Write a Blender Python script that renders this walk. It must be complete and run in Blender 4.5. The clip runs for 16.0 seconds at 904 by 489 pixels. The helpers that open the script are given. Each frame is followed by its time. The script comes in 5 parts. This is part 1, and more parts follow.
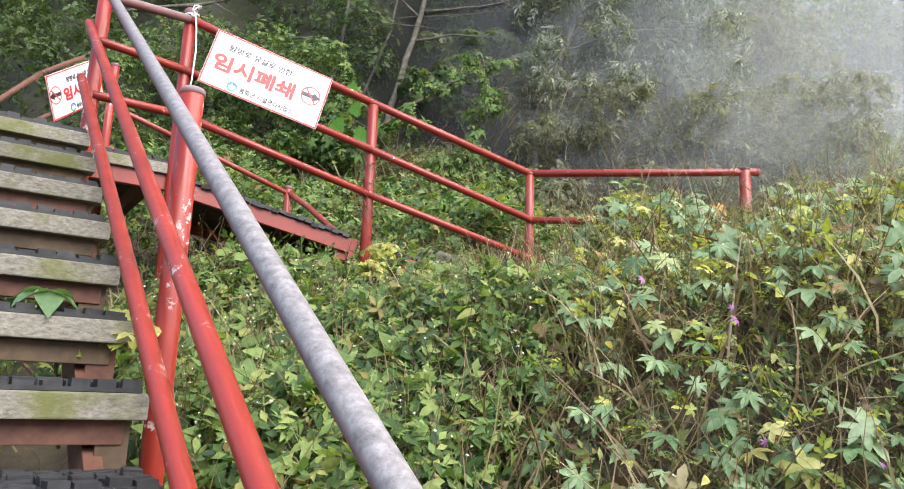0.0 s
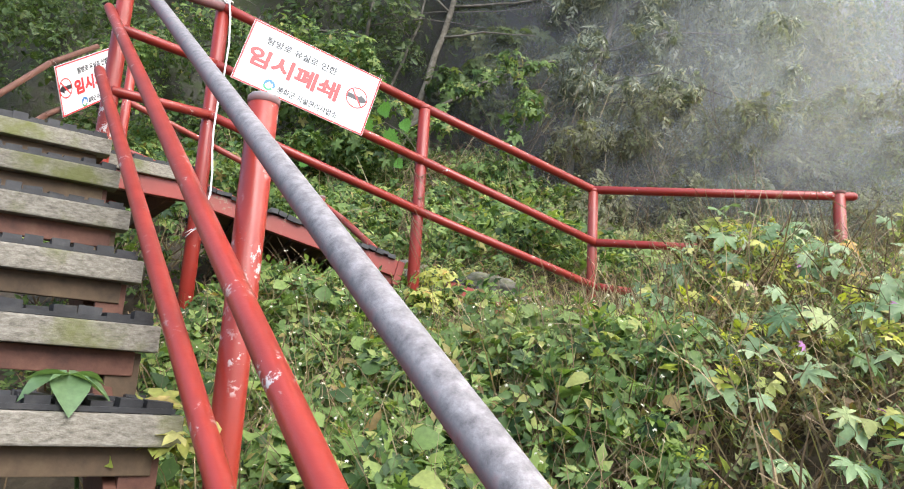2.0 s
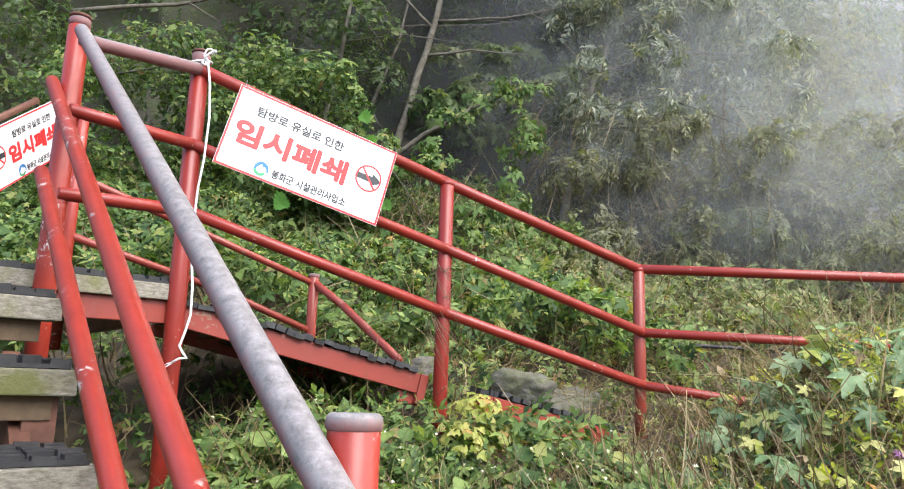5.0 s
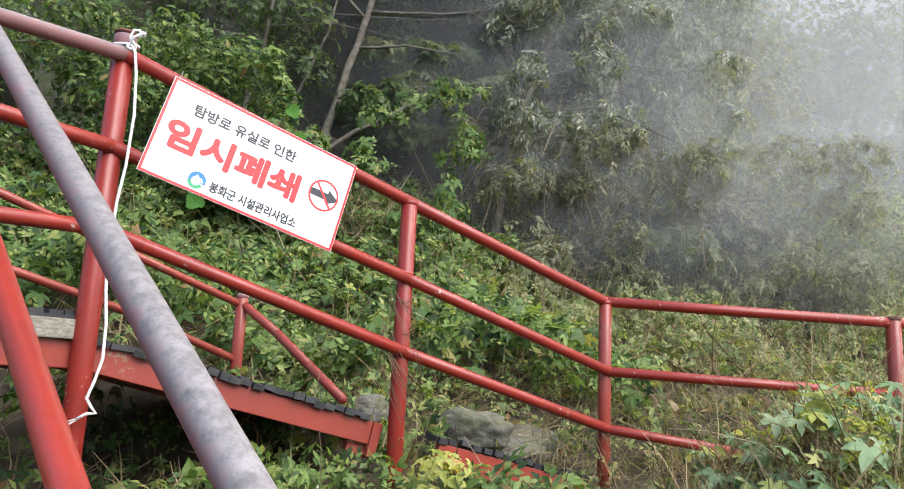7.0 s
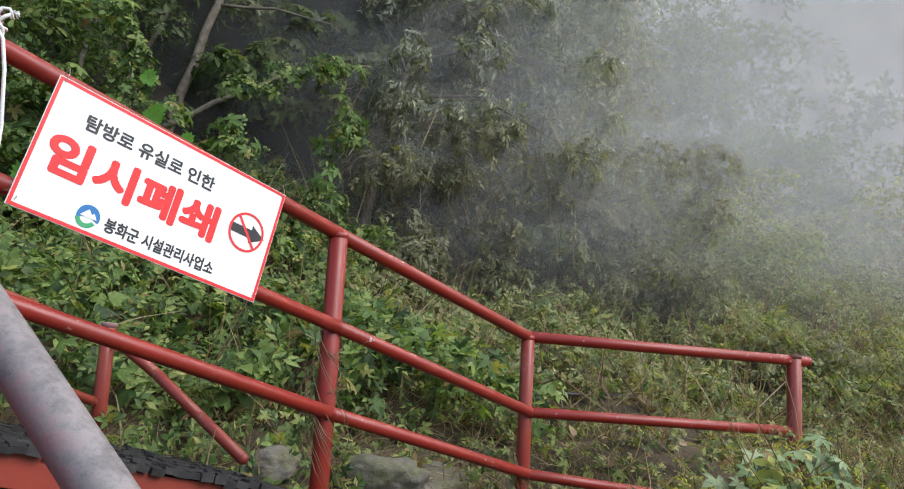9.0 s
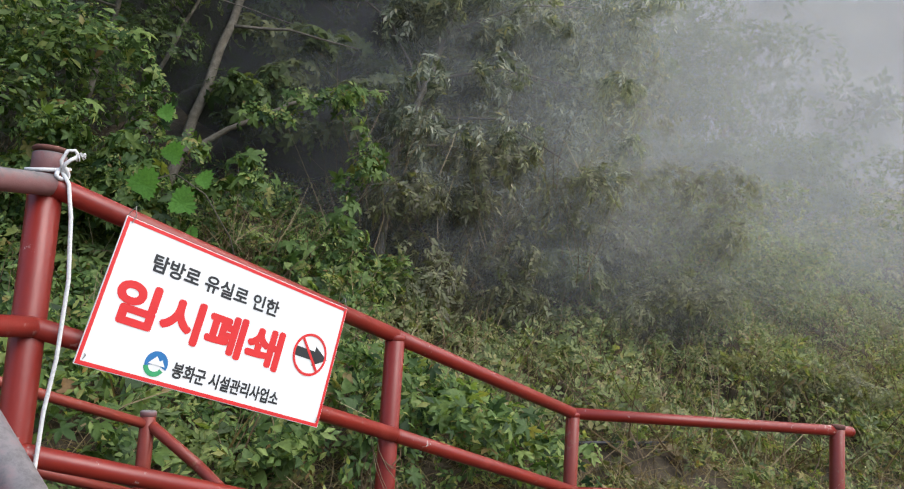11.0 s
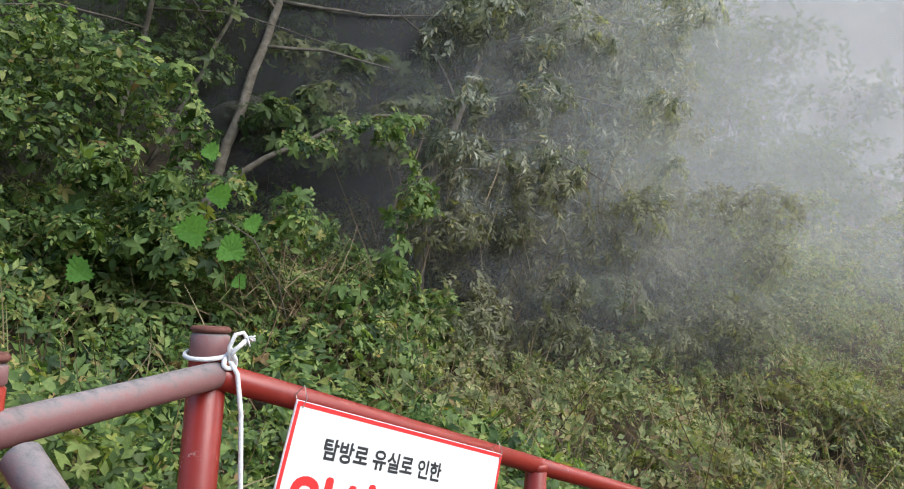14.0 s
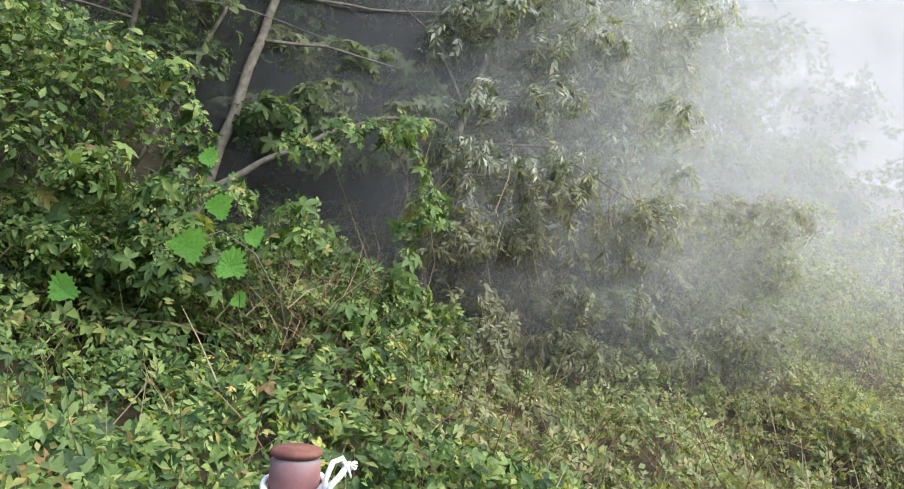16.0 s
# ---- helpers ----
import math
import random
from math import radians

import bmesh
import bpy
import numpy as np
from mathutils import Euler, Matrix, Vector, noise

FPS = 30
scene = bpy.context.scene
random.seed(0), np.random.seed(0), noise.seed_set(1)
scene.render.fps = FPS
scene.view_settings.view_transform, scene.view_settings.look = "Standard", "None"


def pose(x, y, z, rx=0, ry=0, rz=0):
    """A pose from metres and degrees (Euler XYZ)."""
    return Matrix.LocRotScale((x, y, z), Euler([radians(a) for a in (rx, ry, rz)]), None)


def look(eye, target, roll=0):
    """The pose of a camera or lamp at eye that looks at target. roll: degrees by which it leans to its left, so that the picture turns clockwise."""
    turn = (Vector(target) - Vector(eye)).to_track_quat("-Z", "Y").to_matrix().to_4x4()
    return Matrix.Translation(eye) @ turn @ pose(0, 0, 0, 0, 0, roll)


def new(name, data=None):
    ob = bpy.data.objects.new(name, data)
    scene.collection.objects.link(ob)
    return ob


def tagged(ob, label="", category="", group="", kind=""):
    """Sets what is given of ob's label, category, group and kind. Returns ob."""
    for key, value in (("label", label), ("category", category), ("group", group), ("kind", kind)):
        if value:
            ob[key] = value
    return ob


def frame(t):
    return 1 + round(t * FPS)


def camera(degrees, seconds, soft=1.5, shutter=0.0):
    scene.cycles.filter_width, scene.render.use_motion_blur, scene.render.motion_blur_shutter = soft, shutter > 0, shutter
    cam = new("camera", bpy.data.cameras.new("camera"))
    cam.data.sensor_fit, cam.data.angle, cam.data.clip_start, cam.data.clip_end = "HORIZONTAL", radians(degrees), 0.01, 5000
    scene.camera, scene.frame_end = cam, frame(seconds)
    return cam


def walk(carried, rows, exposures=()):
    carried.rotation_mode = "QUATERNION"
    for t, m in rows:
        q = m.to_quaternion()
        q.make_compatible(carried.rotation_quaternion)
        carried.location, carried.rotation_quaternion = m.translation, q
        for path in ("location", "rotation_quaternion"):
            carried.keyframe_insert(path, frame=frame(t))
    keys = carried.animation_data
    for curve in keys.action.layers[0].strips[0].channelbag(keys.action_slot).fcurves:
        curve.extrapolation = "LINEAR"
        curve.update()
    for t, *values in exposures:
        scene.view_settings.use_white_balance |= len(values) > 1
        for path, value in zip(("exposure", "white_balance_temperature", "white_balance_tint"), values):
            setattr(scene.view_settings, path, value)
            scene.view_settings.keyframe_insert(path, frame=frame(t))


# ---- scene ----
cam = camera(62.6, 16.0, soft=1.1)
PATH = [
    (0, (0.176, 0.132, 1.197), (0.126, 1.816, 1.547), 1.9),
    (0.5, (0.131, 0.284, 1.227), (0.080, 1.971, 1.562), 2.9),
    (1, (0.158, 0.401, 1.307), (0.104, 2.078, 1.687), 2.3),
    (1.5, (0.045, 0.490, 1.349), (0.007, 2.170, 1.712), 2.0),
    (2, (-0.198, 0.636, 1.446), (-0.242, 2.321, 1.790), 3.4),
    (2.5, (-0.258, 0.706, 1.572), (-0.312, 2.389, 1.925), 2.6),
    (3, (-0.268, 0.846, 1.675), (-0.324, 2.536, 1.990), 2.6),
    (3.5, (-0.280, 0.928, 1.846), (-0.319, 2.617, 2.167), 2.6),
    (4, (-0.428, 1.077, 1.856), (-0.443, 2.762, 2.199), 3.4),
    (4.2, (-0.463, 1.093, 1.944), (-0.461, 2.781, 2.274), 2.5),
    (6.3, (-0.787, 1.546, 2.262), (-0.638, 3.230, 2.579), 3.1),
    (6.5, (-0.792, 1.550, 2.315), (-0.623, 3.231, 2.639), 2.9),
    (7, (-0.855, 1.676, 2.356), (-0.566, 3.342, 2.667), 2.8),
    (7.5, (-0.859, 1.856, 2.439), (-0.387, 3.481, 2.748), 3.0),
    (8, (-0.993, 1.974, 2.484), (-0.409, 3.565, 2.778), 3.2),
    (8.2, (-1.068, 2.007, 2.542), (-0.454, 3.589, 2.825), 3.3),
    (10.3, (-1.312, 2.306, 2.952), (-0.607, 3.861, 3.158), 3.3),
    (10.5, (-1.365, 2.313, 3.017), (-0.667, 3.871, 3.224), 3.4),
    (11, (-1.433, 2.297, 3.128), (-0.728, 3.853, 3.328), 3.6),
    (11.5, (-1.508, 2.401, 3.133), (-0.777, 3.948, 3.312), 3.7),
    (12, (-1.547, 2.570, 3.177), (-0.815, 4.118, 3.338), 3.7),
    (12.5, (-1.528, 2.648, 3.312), (-0.792, 4.193, 3.485), 3.4),
    (13, (-1.575, 2.668, 3.349), (-0.831, 4.208, 3.533), 3.6),
    (13.5, (-1.704, 2.727, 3.416), (-0.968, 4.272, 3.586), 4.1),
    (14, (-1.814, 2.732, 3.554), (-1.079, 4.279, 3.716), 3.4),
    (14.5, (-1.838, 2.850, 3.542), (-1.105, 4.398, 3.692), 3.2),
    (15, (-1.849, 2.993, 3.628), (-1.101, 4.535, 3.771), 3.4),
    (15.5, (-1.856, 3.072, 3.739), (-1.078, 4.597, 3.893), 3.7),
    (16, (-1.942, 3.171, 3.728), (-1.145, 4.688, 3.875), 4.1),
]
EXPOSURES = [(0.0, 2.03), (3.5, 2.05), (7.0, 1.85), (8.0, 1.5), (11.0, 1.14), (12.5, 1.18), (14.5, 1.55), (15.3, 1.78), (16.0, 2.12)]
walk(cam, [(t, look(eye, target, roll)) for t, eye, target, roll in PATH], EXPOSURES)

# ---- light ----
world = bpy.data.worlds.new("foggy_sky")
scene.world = world
world.use_nodes = True
wn = world.node_tree.nodes
wl = world.node_tree.links
sky = wn.new("ShaderNodeTexSky")
sky.sky_type = "NISHITA"
sky.sun_disc = False
sky.sun_elevation = radians(48)
sky.sun_rotation = radians(60)
sky.air_density = 1.0
sky.dust_density = 6.0
sky.ozone_density = 1.0
wn["Background"].inputs["Strength"].default_value = 0.15
wl.new(sky.outputs["Color"], wn["Background"].inputs["Color"])

sun = new("sun", bpy.data.lights.new("sun", "SUN"))
sun.data.energy = 1.5
sun.data.angle = radians(40)
sun.data.color = (1.0, 0.97, 0.92)
sun.matrix_world = look((5.0, -3.0, 11.0), (0.0, 6.0, 2.0))


# ---- materials ----
def material(name):
    m = bpy.data.materials.new(name)
    m.use_nodes = True
    nt = m.node_tree
    nt.nodes.clear()
    out = nt.nodes.new("ShaderNodeOutputMaterial")
    return m, nt, out


def node(nt, kind, **values):
    n = nt.nodes.new(kind)
    for key, value in values.items():
        n.inputs[key.replace("_", " ")].default_value = value
    return n


def ramp(nt, source, stops):
    r = nt.nodes.new("ShaderNodeValToRGB")
    r.color_ramp.elements[0].position = stops[0][0]
    r.color_ramp.elements[0].color = (*stops[0][1], 1)
    r.color_ramp.elements[1].position = stops[-1][0]
    r.color_ramp.elements[1].color = (*stops[-1][1], 1)
    for p, c in stops[1:-1]:
        e = r.color_ramp.elements.new(p)
        e.color = (*c, 1)
    nt.links.new(source, r.inputs["Fac"])
    return r.outputs["Color"]


def noise_of(nt, scale, detail=4.0, rough=0.6, stretch=None):
    co = nt.nodes.new("ShaderNodeTexCoord")
    n = node(nt, "ShaderNodeTexNoise", Scale=scale, Detail=detail, Roughness=rough)
    if stretch:
        mp = nt.nodes.new("ShaderNodeMapping")
        mp.inputs["Scale"].default_value = stretch
        nt.links.new(co.outputs["Object"], mp.inputs["Vector"])
        nt.links.new(mp.outputs["Vector"], n.inputs["Vector"])
    else:
        nt.links.new(co.outputs["Object"], n.inputs["Vector"])
    return n.outputs["Fac"]


def mix(nt, fac, a, b, kind="MIX"):
    m = nt.nodes.new("ShaderNodeMix")
    m.data_type = "RGBA"
    m.blend_type = kind
    for source, slot in ((fac, 0), (a, 6), (b, 7)):
        if isinstance(source, (int, float)):
            m.inputs[slot].default_value = source
        elif isinstance(source, tuple):
            m.inputs[slot].default_value = (*source, 1)
        else:
            nt.links.new(source, m.inputs[slot])
    return m.outputs[2]


def surface(nt, out, colour, rough=0.6, metal=0.0, bump=None, depth=0.01, strength=0.5, spec=0.5):
    p = node(nt, "ShaderNodeBsdfPrincipled", Metallic=metal)
    p.inputs["Specular IOR Level"].default_value = spec
    if isinstance(colour, tuple):
        p.inputs["Base Color"].default_value = (*colour, 1)
    else:
        nt.links.new(colour, p.inputs["Base Color"])
    if isinstance(rough, float):
        p.inputs["Roughness"].default_value = rough
    else:
        nt.links.new(rough, p.inputs["Roughness"])
    if bump is not None:
        b = node(nt, "ShaderNodeBump", Strength=strength, Distance=depth)
        nt.links.new(bump, b.inputs["Height"])
        nt.links.new(b.outputs["Normal"], p.inputs["Normal"])
    nt.links.new(p.outputs["BSDF"], out.inputs["Surface"])
    return p


def painted_steel(name, paint, bare, worn, fade):
    """Painted pipe: chips down to primer or zinc, faded patches, fine runs."""
    m, nt, out = material(name)
    fine = noise_of(nt, 38, 6, 0.7)
    broad = noise_of(nt, 5, 5, 0.65)
    tone = ramp(nt, broad, [(0.3, paint), (0.62, tuple(c * 0.82 for c in paint)), (0.8, fade)])
    chips = ramp(nt, fine, [(worn, (0, 0, 0)), (worn + 0.03, (1, 1, 1))])
    patches = ramp(nt, noise_of(nt, 7, 3, 0.5), [(0.56, (0, 0, 0)), (0.66, (1, 1, 1))])
    chipped = mix(nt, 1.0, chips, patches, "MULTIPLY")
    colour = mix(nt, chipped, tone, bare)
    surface(nt, out, colour, ramp(nt, broad, [(0.2, (0.3,) * 3), (0.8, (0.5,) * 3)]), 0.0, fine, 0.002, 0.35)
    return m


RED = painted_steel("red_paint", (0.26, 0.024, 0.016), (0.45, 0.38, 0.35), 0.6, (0.34, 0.05, 0.036))
# Lit copy of the red paint: light on the pipes is put into its colour.
RED_SUNLIT = painted_steel("sunlit_red_paint", (0.31, 0.03, 0.018), (0.55, 0.5, 0.47), 0.56, (0.4, 0.06, 0.042))
RED_DULL = painted_steel("dull_red_paint", (0.28, 0.045, 0.03), (0.25, 0.14, 0.09), 0.55, (0.24, 0.07, 0.05))


def worn_zinc():
    """Galvanised pipe whose red paint is left on the under side and in streaks along it."""
    m, nt, out = material("worn_zinc")
    fine = noise_of(nt, 60, 6, 0.75)
    mid = noise_of(nt, 42, 6, 0.75)
    zinc = ramp(nt, mid, [(0.3, (0.1, 0.092, 0.095)), (0.5, (0.2, 0.187, 0.19)), (0.7, (0.31, 0.295, 0.3))])
    geo = nt.nodes.new("ShaderNodeNewGeometry")
    xyz = nt.nodes.new("ShaderNodeSeparateXYZ")
    nt.links.new(geo.outputs["Normal"], xyz.inputs[0])
    under = node(nt, "ShaderNodeMath")
    under.operation = "MULTIPLY_ADD"
    under.inputs[1].default_value = -0.42
    nt.links.new(xyz.outputs["Z"], under.inputs[0])
    nt.links.new(mid, under.inputs[2])
    # the red grows stronger towards the upper end of the flight
    co = nt.nodes.new("ShaderNodeTexCoord")
    place = nt.nodes.new("ShaderNodeSeparateXYZ")
    nt.links.new(co.outputs["Object"], place.inputs[0])
    climb = node(nt, "ShaderNodeMapRange")
    climb.inputs["From Min"].default_value = 1.5
    climb.inputs["From Max"].default_value = 3.2
    climb.inputs["To Max"].default_value = 0.3
    nt.links.new(place.outputs["Y"], climb.inputs["Value"])
    kept = nt.nodes.new("ShaderNodeMath")
    nt.links.new(under.outputs[0], kept.inputs[0])
    nt.links.new(climb.outputs[0], kept.inputs[1])
    left = ramp(nt, kept.outputs[0], [(0.42, (0, 0, 0)), (0.74, (0.9, 0.9, 0.9))])
    colour = mix(nt, left, zinc, (0.2, 0.085, 0.085))
    colour = mix(nt, ramp(nt, fine, [(0.6, (0, 0, 0)), (0.68, (0.55,) * 3)]), colour, (0.2, 0.16, 0.17))
    surface(nt, out, colour, 0.6, 0.0, fine, 0.002, 0.4, 0.35)
    return m


ZINC = worn_zinc()


def rusty_top():
    m, nt, out = material("rusty_cap")
    n = noise_of(nt, 30, 5, 0.7)
    surface(nt, out, ramp(nt, n, [(0.3, (0.07, 0.024, 0.018)), (0.55, (0.14, 0.05, 0.036)), (0.75, (0.2, 0.125, 0.105))]), 0.75, 0.1, n, 0.002, 0.6)
    return m


RUST = rusty_top()


def weathered_wood():
    m, nt, out = material("weathered_wood")
    info = nt.nodes.new("ShaderNodeObjectInfo")
    grain = noise_of(nt, 6, 8, 0.7, (1.2, 14, 22))
    moss = noise_of(nt, 4.5, 5, 0.65)
    wood = ramp(nt, grain, [(0.3, (0.09, 0.08, 0.06)), (0.5, (0.21, 0.19, 0.155)), (0.7, (0.33, 0.31, 0.26))])
    wet = ramp(nt, moss, [(0.5, (0, 0, 0)), (0.68, (0.85,) * 3)])
    colour = mix(nt, wet, wood, (0.12, 0.13, 0.03))
    dark = node(nt, "ShaderNodeMath")
    dark.operation = "MULTIPLY_ADD"
    dark.inputs[1].default_value = 0.35
    dark.inputs[2].default_value = 0.75
    nt.links.new(info.outputs["Random"], dark.inputs[0])
    colour = mix(nt, 1.0, colour, dark.outputs[0], "MULTIPLY")
    surface(nt, out, colour, 0.75, 0.0, grain, 0.004, 0.6, 0.3)
    return m


WOOD = weathered_wood()


def plain(name, stops, scale, rough=0.7, metal=0.0, depth=0.003, strength=0.5, spec=0.4):
    m, nt, out = material(name)
    n = noise_of(nt, scale, 6, 0.7)
    surface(nt, out, ramp(nt, n, stops), rough, metal, n, depth, strength, spec)
    return m


RUBBER = plain("black_rubber", [(0.3, (0.012, 0.012, 0.013)), (0.55, (0.028, 0.028, 0.03)), (0.8, (0.06, 0.057, 0.05))], 22, 0.55)
BRACKET = plain("rusty_bracket", [(0.3, (0.06, 0.025, 0.016)), (0.55, (0.12, 0.05, 0.032)), (0.8, (0.17, 0.09, 0.055))], 14, 0.7)
BROWN_BOARD = plain("brown_board", [(0.3, (0.045, 0.03, 0.018)), (0.55, (0.095, 0.062, 0.036)), (0.8, (0.15, 0.11, 0.06))], 9, 0.8)
SOIL = plain("soil", [(0.25, (0.035, 0.028, 0.02)), (0.5, (0.075, 0.06, 0.042)), (0.75, (0.14, 0.115, 0.075))], 5, 0.95, 0, 0.03, 0.8, 0.1)
ROCK = plain("wet_dark_rock", [(0.25, (0.09, 0.09, 0.088)), (0.5, (0.17, 0.168, 0.16)), (0.78, (0.28, 0.275, 0.25))], 2.2, 0.75, 0, 0.08, 1.0, 0.25)
MOSSY_ROCK = plain("mossy_rock", [(0.25, (0.035, 0.036, 0.03)), (0.45, (0.075, 0.072, 0.06)), (0.6, (0.06, 0.075, 0.035)), (0.8, (0.15, 0.135, 0.11))], 5, 0.85, 0, 0.05, 1.0, 0.2)
STONE = plain("pale_stone", [(0.25, (0.08, 0.072, 0.06)), (0.45, (0.15, 0.14, 0.12)), (0.6, (0.12, 0.125, 0.07)), (0.78, (0.24, 0.23, 0.2))], 9, 0.85, 0, 0.02, 0.9, 0.2)
BARK = plain("grey_bark", [(0.25, (0.06, 0.052, 0.042)), (0.5, (0.14, 0.125, 0.1)), (0.78, (0.24, 0.22, 0.185))], 16, 0.9, 0, 0.01, 0.9, 0.1)
ROPE = plain("white_rope", [(0.3, (0.55, 0.56, 0.57)), (0.6, (0.8, 0.8, 0.8))], 120, 0.8, 0, 0.002, 0.9)
PANEL = plain("white_panel", [(0.3, (0.74, 0.75, 0.77)), (0.7, (0.82, 0.83, 0.84))], 4, 0.35, 0, 0.001, 0.1)
INK_RED = plain("red_print", [(0.3, (0.62, 0.025, 0.03)), (0.7, (0.7, 0.04, 0.04))], 8, 0.4, 0, 0.0005, 0.1)
INK_DARK = plain("dark_print", [(0.3, (0.025, 0.027, 0.03)), (0.7, (0.04, 0.042, 0.046))], 8, 0.4, 0, 0.0005, 0.1)
INK_BLUE = plain("blue_print", [(0.3, (0.02, 0.14, 0.38)), (0.7, (0.03, 0.18, 0.44))], 8, 0.4, 0, 0.0005, 0.1)
INK_GREEN = plain("green_print", [(0.3, (0.04, 0.3, 0.12)), (0.7, (0.05, 0.36, 0.16))], 8, 0.4, 0, 0.0005, 0.1)
WIRE = plain("steel_wire", [(0.3, (0.25, 0.24, 0.22)), (0.7, (0.4, 0.38, 0.35))], 40, 0.4, 0.8)
HOSE = plain("black_hose", [(0.3, (0.015, 0.015, 0.018)), (0.7, (0.04, 0.04, 0.045))], 20, 0.5)


def leaf_material(name, stops, gloss=0.5, through_it=0.35, patch=None):
    """Leaf: each leaf takes its own colour; broad patches turn yellow or brown; light passes through."""
    m, nt, out = material(name)
    geo = nt.nodes.new("ShaderNodeNewGeometry")
    colour = ramp(nt, geo.outputs["Random Per Island"], stops)
    if patch:
        where = ramp(nt, noise_of(nt, patch[1], 3, 0.55), [(patch[2], (0, 0, 0)), (patch[2] + 0.16, (0.8,) * 3)])
        colour = mix(nt, where, colour, patch[0])
    fine = noise_of(nt, 55, 3, 0.6)
    colour = mix(nt, 0.45, colour, mix(nt, 1.0, colour, ramp(nt, fine, [(0.3, (0.55,) * 3), (0.7, (1.35,) * 3)]), "MULTIPLY"))
    p = node(nt, "ShaderNodeBsdfPrincipled", Roughness=gloss)
    p.inputs["Specular IOR Level"].default_value = 0.3
    nt.links.new(colour, p.inputs["Base Color"])
    t = node(nt, "ShaderNodeBsdfTranslucent")
    nt.links.new(mix(nt, 1.0, colour, (1.3, 1.35, 0.6), "MULTIPLY"), t.inputs["Color"])
    ms = node(nt, "ShaderNodeMixShader", Fac=through_it)
    nt.links.new(p.outputs["BSDF"], ms.inputs[1])
    nt.links.new(t.outputs["BSDF"], ms.inputs[2])
    nt.links.new(ms.outputs["Shader"], out.inputs["Surface"])
    return m


LUSH = leaf_material("lush_leaf", [(0.0, (0.022, 0.05, 0.016)), (0.25, (0.065, 0.12, 0.034)), (0.6, (0.125, 0.2, 0.055)), (0.85, (0.21, 0.29, 0.085)), (0.96, (0.29, 0.3, 0.095)), (1.0, (0.2, 0.12, 0.055))], 0.55, 0.36, ((0.14, 0.17, 0.055), 0.9, 0.6))
WEED = leaf_material("weed_leaf", [(0.0, (0.028, 0.045, 0.018)), (0.3, (0.09, 0.132, 0.042)), (0.6, (0.175, 0.225, 0.068)), (0.84, (0.32, 0.345, 0.12)), (0.95, (0.24, 0.15, 0.07)), (1.0, (0.11, 0.058, 0.035))], 0.55, 0.35, ((0.14, 0.1, 0.052), 1.6, 0.55))
LIME = leaf_material("lime_leaf", [(0.0, (0.16, 0.2, 0.03)), (0.5, (0.28, 0.33, 0.05)), (0.85, (0.42, 0.44, 0.07)), (1.0, (0.4, 0.3, 0.06))], 0.6, 0.5)
OLIVE = leaf_material("olive_leaf", [(0.0, (0.0732, 0.0953, 0.0403)), (0.35, (0.152, 0.197, 0.0805)), (0.7, (0.244, 0.286, 0.121)), (0.88, (0.354, 0.343, 0.161)), (1.0, (0.22, 0.152, 0.0862))], 0.6, 0.4, ((0.207, 0.178, 0.0978), 0.8, 0.56))
PALE = leaf_material("pale_broad_leaf", [(0.0, (0.07, 0.13, 0.055)), (0.35, (0.125, 0.205, 0.09)), (0.7, (0.2, 0.29, 0.145)), (0.88, (0.29, 0.36, 0.21)), (0.95, (0.33, 0.37, 0.08)), (1.0, (0.19, 0.11, 0.06))], 0.42, 0.28)
YELLOW = leaf_material("yellowing_leaf", [(0.0, (0.24, 0.3, 0.06)), (0.6, (0.42, 0.41, 0.12)), (0.9, (0.5, 0.48, 0.2)), (1.0, (0.38, 0.2, 0.05))], 0.5, 0.4)
WOODLAND = leaf_material("woodland_leaf", [(0.0, (0.04, 0.07, 0.024)), (0.45, (0.075, 0.12, 0.04)), (0.8, (0.11, 0.16, 0.055)), (1.0, (0.17, 0.2, 0.08))], 0.45, 0.4, ((0.12, 0.11, 0.055), 0.5, 0.58))
BROWNISH = leaf_material("brownish_leaf", [(0.0, (0.085, 0.082, 0.055)), (0.45, (0.16, 0.155, 0.1)), (0.8, (0.2, 0.22, 0.115)), (1.0, (0.3, 0.28, 0.17))], 0.5, 0.4, ((0.14, 0.18, 0.085), 0.6, 0.52))
GREYISH = leaf_material("drooping_grey_leaf", [(0.0, (0.07, 0.085, 0.06)), (0.4, (0.17, 0.195, 0.14)), (0.75, (0.3, 0.32, 0.25)), (0.92, (0.42, 0.43, 0.34)), (1.0, (0.34, 0.3, 0.14))], 0.33, 0.35)
DRY = leaf_material("dry_stalk", [(0.0, (0.08, 0.05, 0.03)), (0.5, (0.19, 0.135, 0.075)), (0.85, (0.34, 0.27, 0.16)), (1.0, (0.14, 0.17, 0.05))], 0.7, 0.1)
STRAW = leaf_material("dry_grass", [(0.0, (0.12, 0.085, 0.045)), (0.4, (0.23, 0.175, 0.1)), (0.75, (0.34, 0.27, 0.16)), (1.0, (0.13, 0.16, 0.05))], 0.7, 0.2)
PETAL = leaf_material("purple_petal", [(0.0, (0.3, 0.1, 0.33)), (1.0, (0.45, 0.22, 0.45))], 0.6, 0.3)
WHITE_PETAL = leaf_material("white_petal", [(0.0, (0.5, 0.5, 0.38)), (1.0, (0.7, 0.68, 0.55))], 0.6, 0.3)


